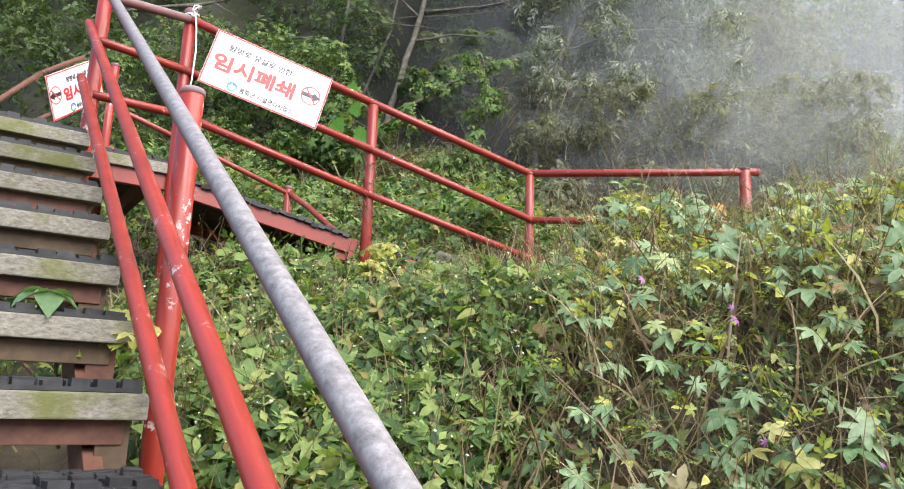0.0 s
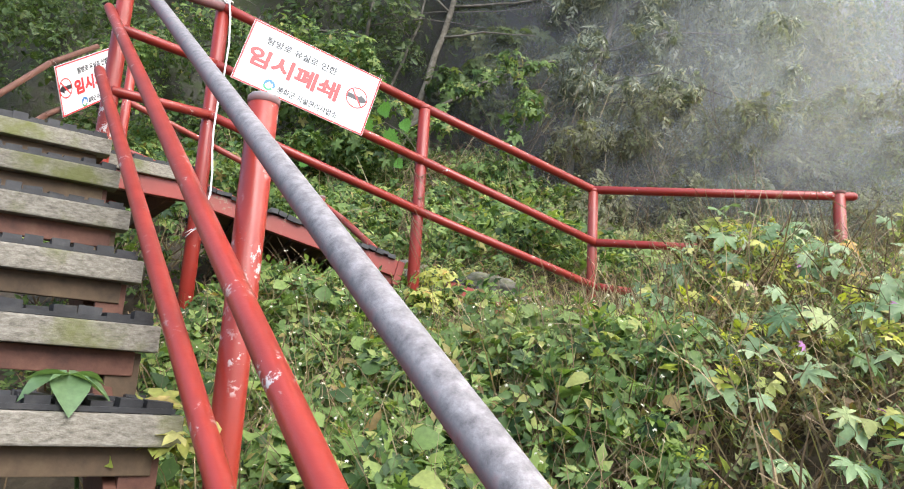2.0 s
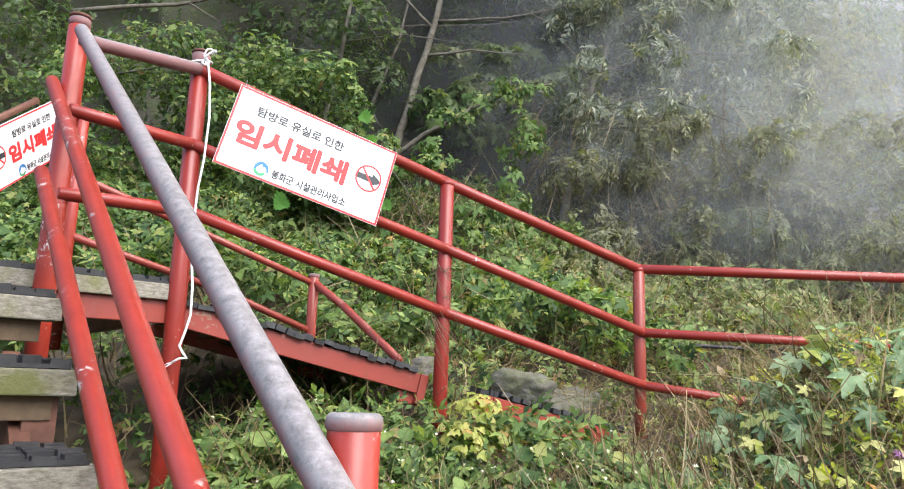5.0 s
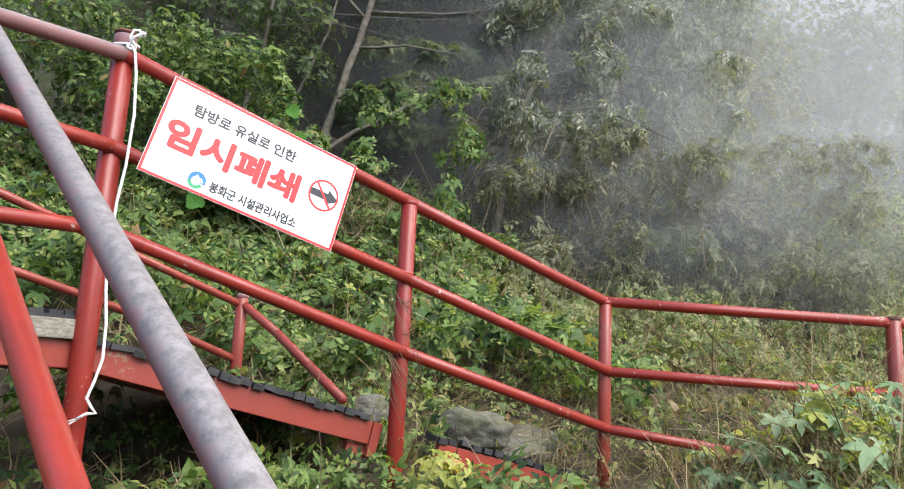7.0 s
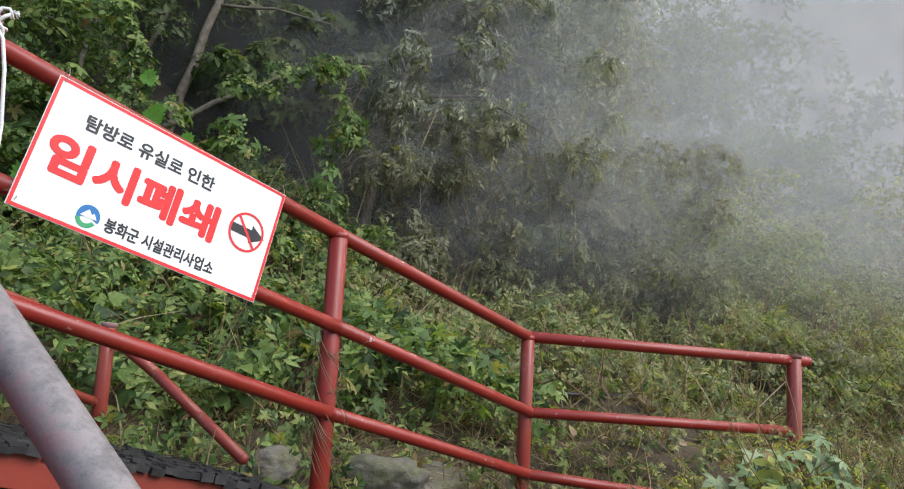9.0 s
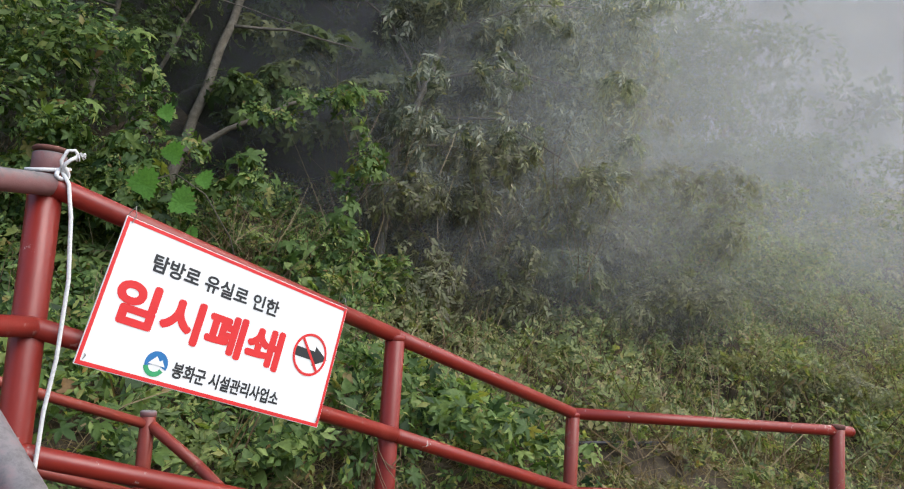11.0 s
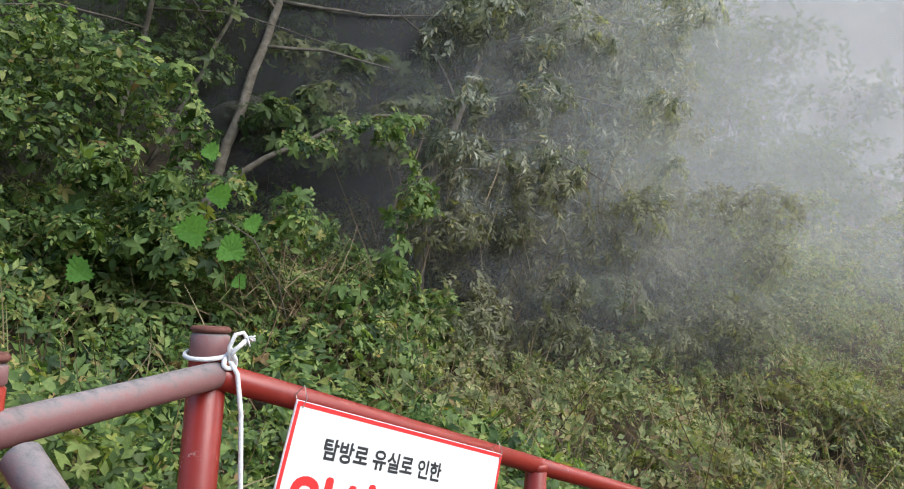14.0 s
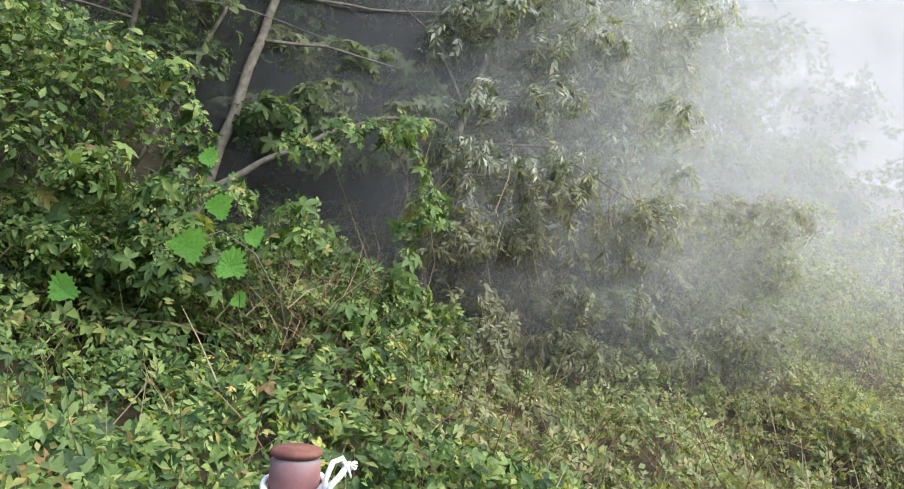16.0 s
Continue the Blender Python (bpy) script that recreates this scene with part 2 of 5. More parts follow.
# ---- building tools ----
def part(name, bm, mat, parent=None, label="", smooth=False):
    """Links a bmesh as one mesh object, under a thing where one is given."""
    me = bpy.data.meshes.new(name)
    bm.normal_update()
    bm.to_mesh(me)
    bm.free()
    me.materials.append(mat)
    if smooth:
        me.polygons.foreach_set("use_smooth", [True] * len(me.polygons))
    ob = new(name, me)
    ob.parent = parent
    if label:
        tagged(ob, label)
    return ob


def thing(name, label, category, group="", kind=""):
    return tagged(new(name), label, category, group, kind)


def pipe(bm, a, b, radius, top=None, seg=18):
    """A round pipe from a to b with closed, slightly rounded ends."""
    a, b = Vector(a), Vector(b)
    d = b - a
    turn = d.to_track_quat("Z", "Y").to_matrix().to_4x4()
    top = radius if top is None else top
    e = min(0.006, radius * 0.3)
    rings = [(0, radius - e), (e, radius), (d.length - e, top), (d.length, top - e)]
    made = []
    for h, rad in rings:
        made.append([bm.verts.new(a + turn @ Vector((math.cos(i * math.tau / seg) * rad, math.sin(i * math.tau / seg) * rad, h))) for i in range(seg)])
    for lo, hi in zip(made, made[1:]):
        for i in range(seg):
            bm.faces.new((lo[i], lo[(i + 1) % seg], hi[(i + 1) % seg], hi[i]))
    bm.faces.new(made[0][::-1])
    bm.faces.new(made[-1])


def swept(bm, points, radius, seg=8, taper=1.0):
    """A round tube through points, thinning to its end."""
    points = [Vector(p) for p in points]
    rings = []
    n = len(points)
    side = None
    for i, p in enumerate(points):
        d = (points[min(i + 1, n - 1)] - points[max(i - 1, 0)]).normalized()
        if side is None:
            side = d.orthogonal().normalized()
        side = (side - d * side.dot(d)).normalized()
        up = d.cross(side)
        rad = radius * (1 + (taper - 1) * i / (n - 1))
        rings.append([bm.verts.new(p + (side * math.cos(k * math.tau / seg) + up * math.sin(k * math.tau / seg)) * rad) for k in range(seg)])
    for lo, hi in zip(rings, rings[1:]):
        for k in range(seg):
            bm.faces.new((lo[k], lo[(k + 1) % seg], hi[(k + 1) % seg], hi[k]))
    bm.faces.new(rings[0][::-1])
    bm.faces.new(rings[-1])


def block(bm, m, size, bevel=0.004):
    """A box of the given size, centred on the pose m, with its edges eased."""
    made = bmesh.ops.create_cube(bm, size=1.0, matrix=m @ Matrix.Diagonal((*size, 1)))
    if bevel:
        edges = list({e for v in made["verts"] for e in v.link_edges})
        bmesh.ops.bevel(bm, geom=edges, offset=bevel, segments=2, affect="EDGES", profile=0.6)


def beam_between(bm, a, b, depth, height, bevel=0.003):
    """A rectangular bar whose top centre line runs from a to b."""
    a, b = Vector(a), Vector(b)
    d = b - a
    x = d.normalized()
    y = Vector((0, 0, 1)).cross(x).normalized()
    z = x.cross(y)
    m = Matrix((x, y, z)).transposed().to_4x4()
    m.translation = (a + b) / 2 - z * height / 2
    block(bm, m, (d.length, depth, height), bevel)


# The stair's own axes: s up the flight, o to its open side.
HEAD = radians(35.6)
UP_U = Vector((-math.sin(HEAD), math.cos(HEAD), 0))
OUT_R = Vector((math.cos(HEAD), math.sin(HEAD), 0))
FOOT = Vector((-0.51, 2.0, 0))


def stair(s, o, z):
    return FOOT + UP_U * s + OUT_R * o + Vector((0, 0, z))


STAIR_TURN = Matrix((OUT_R, UP_U, Vector((0, 0, 1)))).transposed().to_4x4()


def stair_pose(s, o, z):
    m = STAIR_TURN.copy()
    m.translation = stair(s, o, z)
    return m


# ---- ground ----
Y_RIGHT = ([-30, -3, 0, 1, 2, 2.6, 3.2, 3.7, 4.3, 5.5, 6.5, 8, 10, 11.5, 13, 16, 22, 30, 60], [-12, -3.2, -1.5, -0.7, 0.25, 0.85, 1.45, 1.8, 2.05, 2.25, 2.4, 2.75, 3.35, 3.85, 4.7, 6.5, 10, 14, 26])
Y_LEFT = ([-30, -3, 0, 1, 2, 3, 4, 5, 5.8, 6.5, 7.2, 8, 9.5, 11, 12, 13, 16, 22, 30, 60], [-12, -3.2, -1.3, -0.6, 0.2, 0.85, 1.4, 1.85, 2.15, 2.55, 2.8, 3.15, 3.75, 4.5, 5.2, 6.2, 9, 15, 22, 40])


def ground_z(x, y):
    """Height of the hillside: a bank beside the stairs, a worn shelf by the fence, a steep slope behind."""
    k = np.clip((np.asarray(x, float) + 0.6) / 2.4, 0, 1)
    k = k * k * (3 - 2 * k)
    z = np.interp(y, *Y_LEFT) * (1 - k) + np.interp(y, *Y_RIGHT) * k
    wav = 0.10 * np.sin(1.3 * x + 0.7 * y) + 0.07 * np.sin(2.9 * x - 1.7 * y + 1.0) + 0.05 * np.sin(5.1 * y + 3.3 * x)
    return z + wav * np.clip((np.asarray(y, float) - 1) / 5, 0.2, 1.0)


def sheet(name, xs, ys, zf, mat):
    gx, gy = np.meshgrid(xs, ys)
    gz = zf(gx, gy)
    n, m = len(xs), len(ys)
    verts = np.stack([gx, gy, gz], -1).reshape(-1, 3)
    i = np.arange((m - 1) * (n - 1))
    a = (i // (n - 1)) * n + i % (n - 1)
    faces = np.stack([a, a + 1, a + n + 1, a + n], -1)
    me = bpy.data.meshes.new(name)
    me.from_pydata(verts.tolist(), [], faces.tolist())
    me.polygons.foreach_set("use_smooth", [True] * len(faces))
    me.materials.append(mat)
    return new(name, me)


fine_x = np.concatenate([np.linspace(-900, -60, 8), np.linspace(-50, -9, 14), np.arange(-8, 14, 0.2), np.linspace(14.5, 50, 22), np.linspace(70, 900, 8)])
fine_y = np.concatenate([np.linspace(-900, -40, 8), np.linspace(-30, -2, 12), np.arange(-1, 14, 0.2), np.linspace(14.5, 60, 26), np.linspace(80, 900, 8)])
tagged(sheet("ground", fine_x, fine_y, ground_z, SOIL), "dark bare hillside soil under weeds and leaf litter", "ground", kind="structure")

# ---- staircase ----
RISE, RUN, TOP_S, TOP_Z = 0.2223, 0.3344, 3.2, 2.90
NOSE_S, NOSE_Z, LOW_Z = 1.9616, 2.4897, 2.712
STEPS = 16
TREAD_IN, TREAD_OUT = -1.5, 0.0


def rubber_mat(bm, s0, s1, o0, o1, z, seed):
    """Rubber matting of knobbly rows with a ragged edge."""
    rng = random.Random(seed)
    rows = max(2, int((s1 - s0) / 0.06))
    cols = int((o1 - o0) / 0.062)
    for r in range(rows):
        for c in range(cols):
            w, d, h = rng.uniform(0.046, 0.058), rng.uniform(0.04, 0.056), rng.uniform(0.022, 0.036)
            so, oo = s0 + (r + 0.5) * (s1 - s0) / rows + rng.uniform(-0.008, 0.008), o0 + (c + 0.5) * (o1 - o0) / cols + rng.uniform(-0.005, 0.005)
            m = stair_pose(so, oo, z + h / 2) @ pose(0, 0, 0, rng.uniform(-4, 4), rng.uniform(-4, 4), rng.uniform(-7, 7))
            block(bm, m, (w, d, h), 0)
    block(bm, stair_pose((s0 + s1) / 2, (o0 + o1) / 2, z + 0.007), (o1 - o0, s1 - s0, 0.012), 0)


staircase = thing("staircase", "outdoor timber stair on red steel brackets with black rubber matting", "stairs", kind="structure")
mid_o, wide = (TREAD_IN + TREAD_OUT) / 2, TREAD_OUT - TREAD_IN
for k in range(1, STEPS):
    z, s = NOSE_Z - RISE * (k - 1), NOSE_S - RUN * (k - 1)
    bm = bmesh.new()
    block(bm, stair_pose(s + 0.045, mid_o, z - 0.036), (wide, 0.09, 0.072), 0.006)
    tread = part("tread", bm, WOOD, staircase, "weathered grey timber nosing with moss")
    bm = bmesh.new()
    deep = RUN
    block(bm, stair_pose(s + 0.093 + (deep - 0.05) / 2, mid_o, z - 0.02), (wide - 0.01, deep - 0.05, 0.036), 0.003)
    part("tread_board", bm, BROWN_BOARD, tread)
    bm = bmesh.new()
    rubber_mat(bm, s + 0.012, s + deep - 0.02, TREAD_IN, TREAD_OUT - 0.02, z + 0.001, k)
    part("rubber_mat", bm, RUBBER, tread, "black knobbly rubber mat")
    bm = bmesh.new()
    block(bm, stair_pose(s + 0.06, mid_o - 0.02, z - 0.106), (wide - 0.06, 0.035, 0.066), 0.003)
    part("riser_rail", bm, BROWN_BOARD if k % 2 else BRACKET, tread, "brown steel rail under the nosing")
    bm = bmesh.new()
    block(bm, stair_pose(s + 0.1, TREAD_OUT - 0.075, z - 0.15), (0.085, 0.1, 0.15), 0.003)
    block(bm, stair_pose(s + 0.1, mid_o, z - 0.15), (0.03, 0.09, 0.15), 0.003)
    part("bracket", bm, BRACKET if k % 2 else BROWN_BOARD, tread, "rusty red steel bracket")
for o in (TREAD_OUT - 0.12, TREAD_IN + 0.1):
    bm = bmesh.new()
    beam_between(bm, stair(NOSE_S - RUN * (STEPS - 1), o, NOSE_Z - RISE * (STEPS - 1) - 0.2), stair(NOSE_S + RUN + 0.05, o, LOW_Z - 0.17), 0.05, 0.16)
    part("stringer", bm, BRACKET, staircase, "dull red steel stringer")

# ---- landing and broken ramp ----
FAR_S = 4.32
landing = thing("landing", "timber stair landing with black rubber matting and red edge beam", "landing", kind="structure")
bm = bmesh.new()
block(bm, stair_pose((TOP_S + FAR_S) / 2 + 0.05, -0.43, TOP_Z - 0.025), (2.1, FAR_S - TOP_S - 0.02, 0.045), 0.004)
part("deck", bm, BROWN_BOARD, landing)
bm = bmesh.new()
block(bm, stair_pose(TOP_S + 0.045, -0.43, TOP_Z - 0.036), (2.12, 0.09, 0.075), 0.006)
part("edge_board", bm, WOOD, landing, "weathered mossy timber edge board")
bm = bmesh.new()
block(bm, stair_pose(NOSE_S + RUN + 0.045, -0.75, LOW_Z - 0.036), (1.5, 0.09, 0.072), 0.006)
part("edge_board", bm, WOOD, landing, "weathered mossy timber edge board")
bm = bmesh.new()
block(bm, stair_pose((NOSE_S + RUN + 0.09 + TOP_S) / 2, -0.75, LOW_Z - 0.025), (1.5, TOP_S - NOSE_S - RUN - 0.094, 0.045), 0.004)
part("deck", bm, BROWN_BOARD, landing)
bm = bmesh.new()
block(bm, stair_pose(NOSE_S + RUN + 0.06, -0.77, LOW_Z - 0.106), (1.44, 0.035, 0.066), 0.003)
part("riser_rail", bm, BROWN_BOARD, landing)
bm = bmesh.new()
block(bm, stair_pose(TOP_S + 0.055, -0.43, TOP_Z - 0.128), (2.12, 0.05, 0.105), 0.004)
part("edge_beam", bm, RED_DULL, landing, "faded red steel edge beam")
bm = bmesh.new()
rubber_mat(bm, TOP_S + 0.012, FAR_S, -1.45, 0.62, TOP_Z + 0.002, 77)
rubber_mat(bm, NOSE_S + RUN + 0.015, TOP_S, -1.45, -0.02, LOW_Z + 0.002, 78)
part("rubber_mat", bm, RUBBER, landing, "black knobbly rubber mat")
for o in (-1.4, -0.45, 0.5):
    bm = bmesh.new()
    beam_between(bm, stair(TOP_S + 0.09, o, TOP_Z - 0.075), stair(FAR_S, o, TOP_Z - 0.075), 0.06, 0.12)
    part("joist", bm, BRACKET, landing)
for s in (TOP_S + 0.25, FAR_S - 0.1):
    bm = bmesh.new()
    p = stair(s, -1.1, 0)
    block(bm, Matrix.Translation((p.x, p.y, TOP_Z - 0.19 - 0.7)), (0.09, 0.09, 1.4), 0.004)
    part("support_post", bm, BRACKET, landing)

A_XY, C_XY, D_XY, E_XY = Vector((-1.857, 4.978, 0)), Vector((-0.596, 5.535, 0)), Vector((0.655, 6.085, 0)), Vector((2.306, 5.776, 0))
ALONG = (C_XY - A_XY).normalized()
BACK = Vector((-ALONG.y, ALONG.x, 0))


def ramp_z(d):
    return 2.826 - 0.226 * d


ramp_thing = thing("ramp", "sagging red steel ramp with ragged black matting, its end washed away", "ramp", kind="structure")


def ramp_point(d, back, dz=0.0):
    return A_XY + ALONG * d + BACK * back + Vector((0, 0, ramp_z(d) + dz))


bm = bmesh.new()
beam_between(bm, ramp_point(0.0, 0.09), ramp_point(1.31, 0.09), 0.05, 0.105)
part("stringer", bm, RED_DULL, ramp_thing, "faded red steel stringer")
bm = bmesh.new()
beam_between(bm, ramp_point(0.0, 1.22), ramp_point(1.2, 1.22), 0.05, 0.105)
part("stringer", bm, RED_DULL, ramp_thing)
bm = bmesh.new()
beam_between(bm, ramp_point(1.18, 0.115, -0.11), ramp_point(1.33, 0.115, -0.11), 0.04, 0.06)
beam_between(bm, ramp_point(1.29, 0.075, 0.0), ramp_point(1.335, 0.075, 0.0), 0.05, 0.16)
part("end_bracket", bm, RED_DULL, ramp_thing, "bent red end bracket")
bm = bmesh.new()
for d in np.arange(0.06, 1.3, 0.13):
    beam_between(bm, ramp_point(d, 0.115, -0.006), ramp_point(d, 1.2, -0.006), 0.118, 0.03, 0.002)
part("deck_boards", bm, BROWN_BOARD, ramp_thing)
rng = random.Random(5)
bm = bmesh.new()
for i in range(26):
    for j in range(20):
        d, b = 0.02 + i * 0.049, 0.07 + j * 0.057
        if rng.random() < 0.06:
            continue
        p = ramp_point(d + rng.uniform(-0.008, 0.008), b + rng.uniform(-0.012, 0.008))
        m = Matrix.Translation(p + Vector((0, 0, rng.uniform(0.006, 0.02)))) @ pose(0, 0, 0, rng.uniform(-8, 8), rng.uniform(5, 20), 23 + rng.uniform(-8, 8))
        block(bm, m, (0.05, 0.056, rng.uniform(0.02, 0.034)), 0)
part("rubber_mat", bm, RUBBER, ramp_thing, "torn black rubber mat")

lower_beam = thing("fallen_ramp_beam", "broken red steel ramp beam half buried in debris", "beam")
bm = bmesh.new()
beam_between(bm, (-0.37, 5.68, 2.44), (0.5, 6.02, 2.23), 0.05, 0.12)
part("beam", bm, RED_DULL, lower_beam)
bm = bmesh.new()
rng = random.Random(6)
for i in range(15):
    t = i / 14
    m = Matrix.Translation((-0.37 + 0.87 * t, 5.72 + 0.34 * t, 2.455 - 0.21 * t)) @ pose(0, 0, 0, rng.uniform(-10, 10), 13, 21)
    block(bm, m, (0.05, rng.uniform(0.1, 0.16), 0.028), 0)
part("rubber_mat", bm, RUBBER, lower_beam)

# ---- stair handrail ----
POST_R, RAIL_R = 0.0445, 0.031


def on_rail(x2, dx, z2, dz, y):
    """A point of a stair rail, which passes (x2, 2, z2)."""
    return Vector((x2 + dx * (y - 2), y, z2 + dz * (y - 2)))


stair_rail = thing("stair_handrail", "red steel pipe handrail with a worn bare zinc top rail", "handrail")
LOW_Y = -1.6
SILVER, MIDDLE, LOWER = (-0.4622, -0.7087, 1.9277, 0.8098), (-0.5231, -0.7138, 1.661, 0.8075), (-0.5363, -0.7157, 1.3299, 0.8084)
bm = bmesh.new()
pipe(bm, on_rail(*SILVER, LOW_Y), on_rail(*SILVER, 4.43), 0.029)
part("top_rail", bm, ZINC, stair_rail, "worn zinc pipe with traces of red paint", True)
bm = bmesh.new()
pipe(bm, on_rail(*MIDDLE, LOW_Y), on_rail(*MIDDLE, 4.53), 0.0275)
part("middle_rail", bm, RED_SUNLIT, stair_rail, "", True)
bm = bmesh.new()
pipe(bm, on_rail(*LOWER, LOW_Y), on_rail(*LOWER, 4.40), 0.0275)
part("lower_rail", bm, RED_SUNLIT, stair_rail, "", True)


def post(parent, xy, z0, z1, mat, cap, radius=POST_R, lean=(0, 0)):
    bm = bmesh.new()
    pipe(bm, (xy[0], xy[1], z0), (xy[0] + lean[0], xy[1] + lean[1], z1 - 0.004), radius, seg=24)
    p = part("post", bm, mat, parent, "", True)
    bm = bmesh.new()
    pipe(bm, (xy[0] + lean[0], xy[1] + lean[1], z1 - 0.028), (xy[0] + lean[0], xy[1] + lean[1], z1), radius + 0.003, seg=24)
    part("cap", bm, cap, p, "", True)
    return p


def bare_post(parent, xy, z0, z1, mat, radius, head):
    bm = bmesh.new()
    pipe(bm, (xy[0], xy[1], z0), (xy[0], xy[1], z1 - head), radius, seg=24)
    part("post", bm, mat, parent, "", True)
    worn_top(parent, xy, z1 - head - 0.004, z1, radius - 0.001)


def worn_top(parent, xy, z0, z1, radius):
    """Bare zinc where the paint has gone from the head of a post, with a rusty lid."""
    bm = bmesh.new()
    pipe(bm, (xy[0], xy[1], z0), (xy[0], xy[1], z1 - 0.016), radius + 0.0015, seg=24)
    p = part("post_head", bm, ZINC, parent, "bare zinc post head", True)
    bm = bmesh.new()
    pipe(bm, (xy[0], xy[1], z1 - 0.016), (xy[0], xy[1], z1), radius + 0.0035, seg=24)
    part("lid", bm, RUST, p, "rusty red lid", True)


post(stair_rail, (-0.803, 2.6), 0.3, 2.437, RED_SUNLIT, ZINC, 0.04)
post(stair_rail, (1.46, -0.47), -2.2, 0.05, RED_SUNLIT, ZINC)

# ---- fence round the landing and down the ramp ----
fence = thing("ramp_handrail", "red steel pipe handrail with three rails down a broken ramp", "handrail")
B_XY = Vector((-2.265, 4.57, 0))
PL_XY = Vector((-2.70, 5.625, 0))
bare_post(fence, A_XY, 1.7, 4.074, RED, 0.0435, 0.075)
bare_post(fence, B_XY, 2.2, 4.03, RED_SUNLIT, 0.0445, 0.05)
post(fence, C_XY, 1.9, 3.612, RED, RED, 0.04)
post(fence, D_XY, 2.1, 3.25, RED_DULL, RED, 0.037)
post(fence, E_XY, 2.0, 3.235, RED_DULL, RUST, 0.042)


def run(name, pts, radius, mat, label=""):
    bm = bmesh.new()
    for a, b in zip(pts, pts[1:]):
        pipe(bm, a, b, radius)
        bmesh.ops.create_icosphere(bm, subdivisions=2, radius=radius * 1.02, matrix=Matrix.Translation(b))
    return part(name, bm, mat, fence, label, True)


def over(v, z, off=0.0):
    return Vector((v.x, v.y, z)) + (ALONG.cross(Vector((0, 0, 1))) * off)


E_OUT = E_XY + (E_XY - D_XY).normalized() * 0.09
FRONT = -BACK * 0.036
run("top_rail", [over(B_XY, 3.905) + FRONT, over(A_XY, 3.965) + FRONT], RAIL_R, ZINC, "worn zinc pipe with traces of red paint")
run("top_rail", [over(A_XY, 3.965) + FRONT, over(C_XY, 3.605), over(D_XY, 3.243), over(E_OUT, 3.197)], RAIL_R, RED)
run("middle_rail", [over(B_XY, 3.585) + FRONT, over(A_XY, 3.58) + FRONT, over(C_XY, 3.216) + FRONT, over(D_XY, 2.838) + FRONT, over(E_XY, 2.785)], RAIL_R * 0.93, RED)
run("lower_rail", [over(B_XY, 3.215) + FRONT, over(A_XY, 3.252) + FRONT, over(C_XY, 2.866) + FRONT, over(D_XY, 2.515) + FRONT, over(D_XY.lerp(E_XY, 0.45), 2.42)], RAIL_R * 0.93, RED)

far_fence = thing("far_handrail", "bent red pipe handrail on the far side of the ramp", "handrail")
STUB = Vector((-1.445, 6.46, 0))
post(far_fence, PL_XY, 2.6, 3.93, RED_SUNLIT, ZINC, 0.032)
post(far_fence, STUB, 2.4, 3.185, RED_DULL, ZINC, 0.034)


def far_run(name, pts, radius, mat):
    bm = bmesh.new()
    for a, b in zip(pts, pts[1:]):
        pipe(bm, a, b, radius, seg=12)
        bmesh.ops.create_icosphere(bm, subdivisions=2, radius=radius * 1.02, matrix=Matrix.Translation(b))
    return part(name, bm, mat, far_fence, "", True)


far_run("top_rail", [(-2.70, 5.625, 3.58), (-2.15, 5.98, 3.38), (-1.445, 6.46, 3.12)], 0.023, RED_DULL)
far_run("lower_rail", [(-2.70, 5.625, 3.235), (-1.96, 6.11, 3.01), (-1.445, 6.46, 2.8)], 0.023, RED_DULL)
far_run("bent_rail", [(-1.43, 6.45, 3.12), (-1.22, 6.29, 2.96), (-1.03, 6.12, 2.79), (-0.84, 5.95, 2.62)], 0.026, RED_DULL)

left_fence = thing("descending_handrail", "red pipe handrail darkened to look dim, going down beyond the landing", "handrail")
# Bracket brown darkens these rails to stand in for dimness at a distance.
LX = [(-3.31, 5.03, 3.27), (-3.24, 5.54, 3.80), (-3.17, 5.98, 4.15)]
LL = [(-3.31, 5.09, 2.95), (-3.27, 5.64, 3.45), (-3.19, 6.07, 3.79)]
for pts, nm in ((LX, "top_rail"), (LL, "lower_rail")):
    bm = bmesh.new()
    for a, b in zip(pts, pts[1:]):
        pipe(bm, a, b, 0.021, seg=12)
    part(nm, bm, BRACKET, left_fence, "", True)
bm = bmesh.new()
pipe(bm, (-3.315, 5.03, 2.0), (-3.315, 5.03, 3.29), 0.034)
part("post", bm, BRACKET, left_fence, "", True)


# ---- signs ----
def flat_disc(bm, cx, cy, r0, r1, a0=0.0, a1=math.tau, seg=40, z=0.0):
    prev = None
    for i in range(seg + 1):
        a = a0 + (a1 - a0) * i / seg
        cur = (bm.verts.new((cx + math.cos(a) * r0, cy + math.sin(a) * r0, z)), bm.verts.new((cx + math.cos(a) * r1, cy + math.sin(a) * r1, z)))
        if prev:
            bm.faces.new((prev[0], prev[1], cur[1], cur[0]))
        prev = cur


def flat_poly(bm, pts, z=0.0):
    bm.faces.new([bm.verts.new((x, y, z)) for x, y in pts])


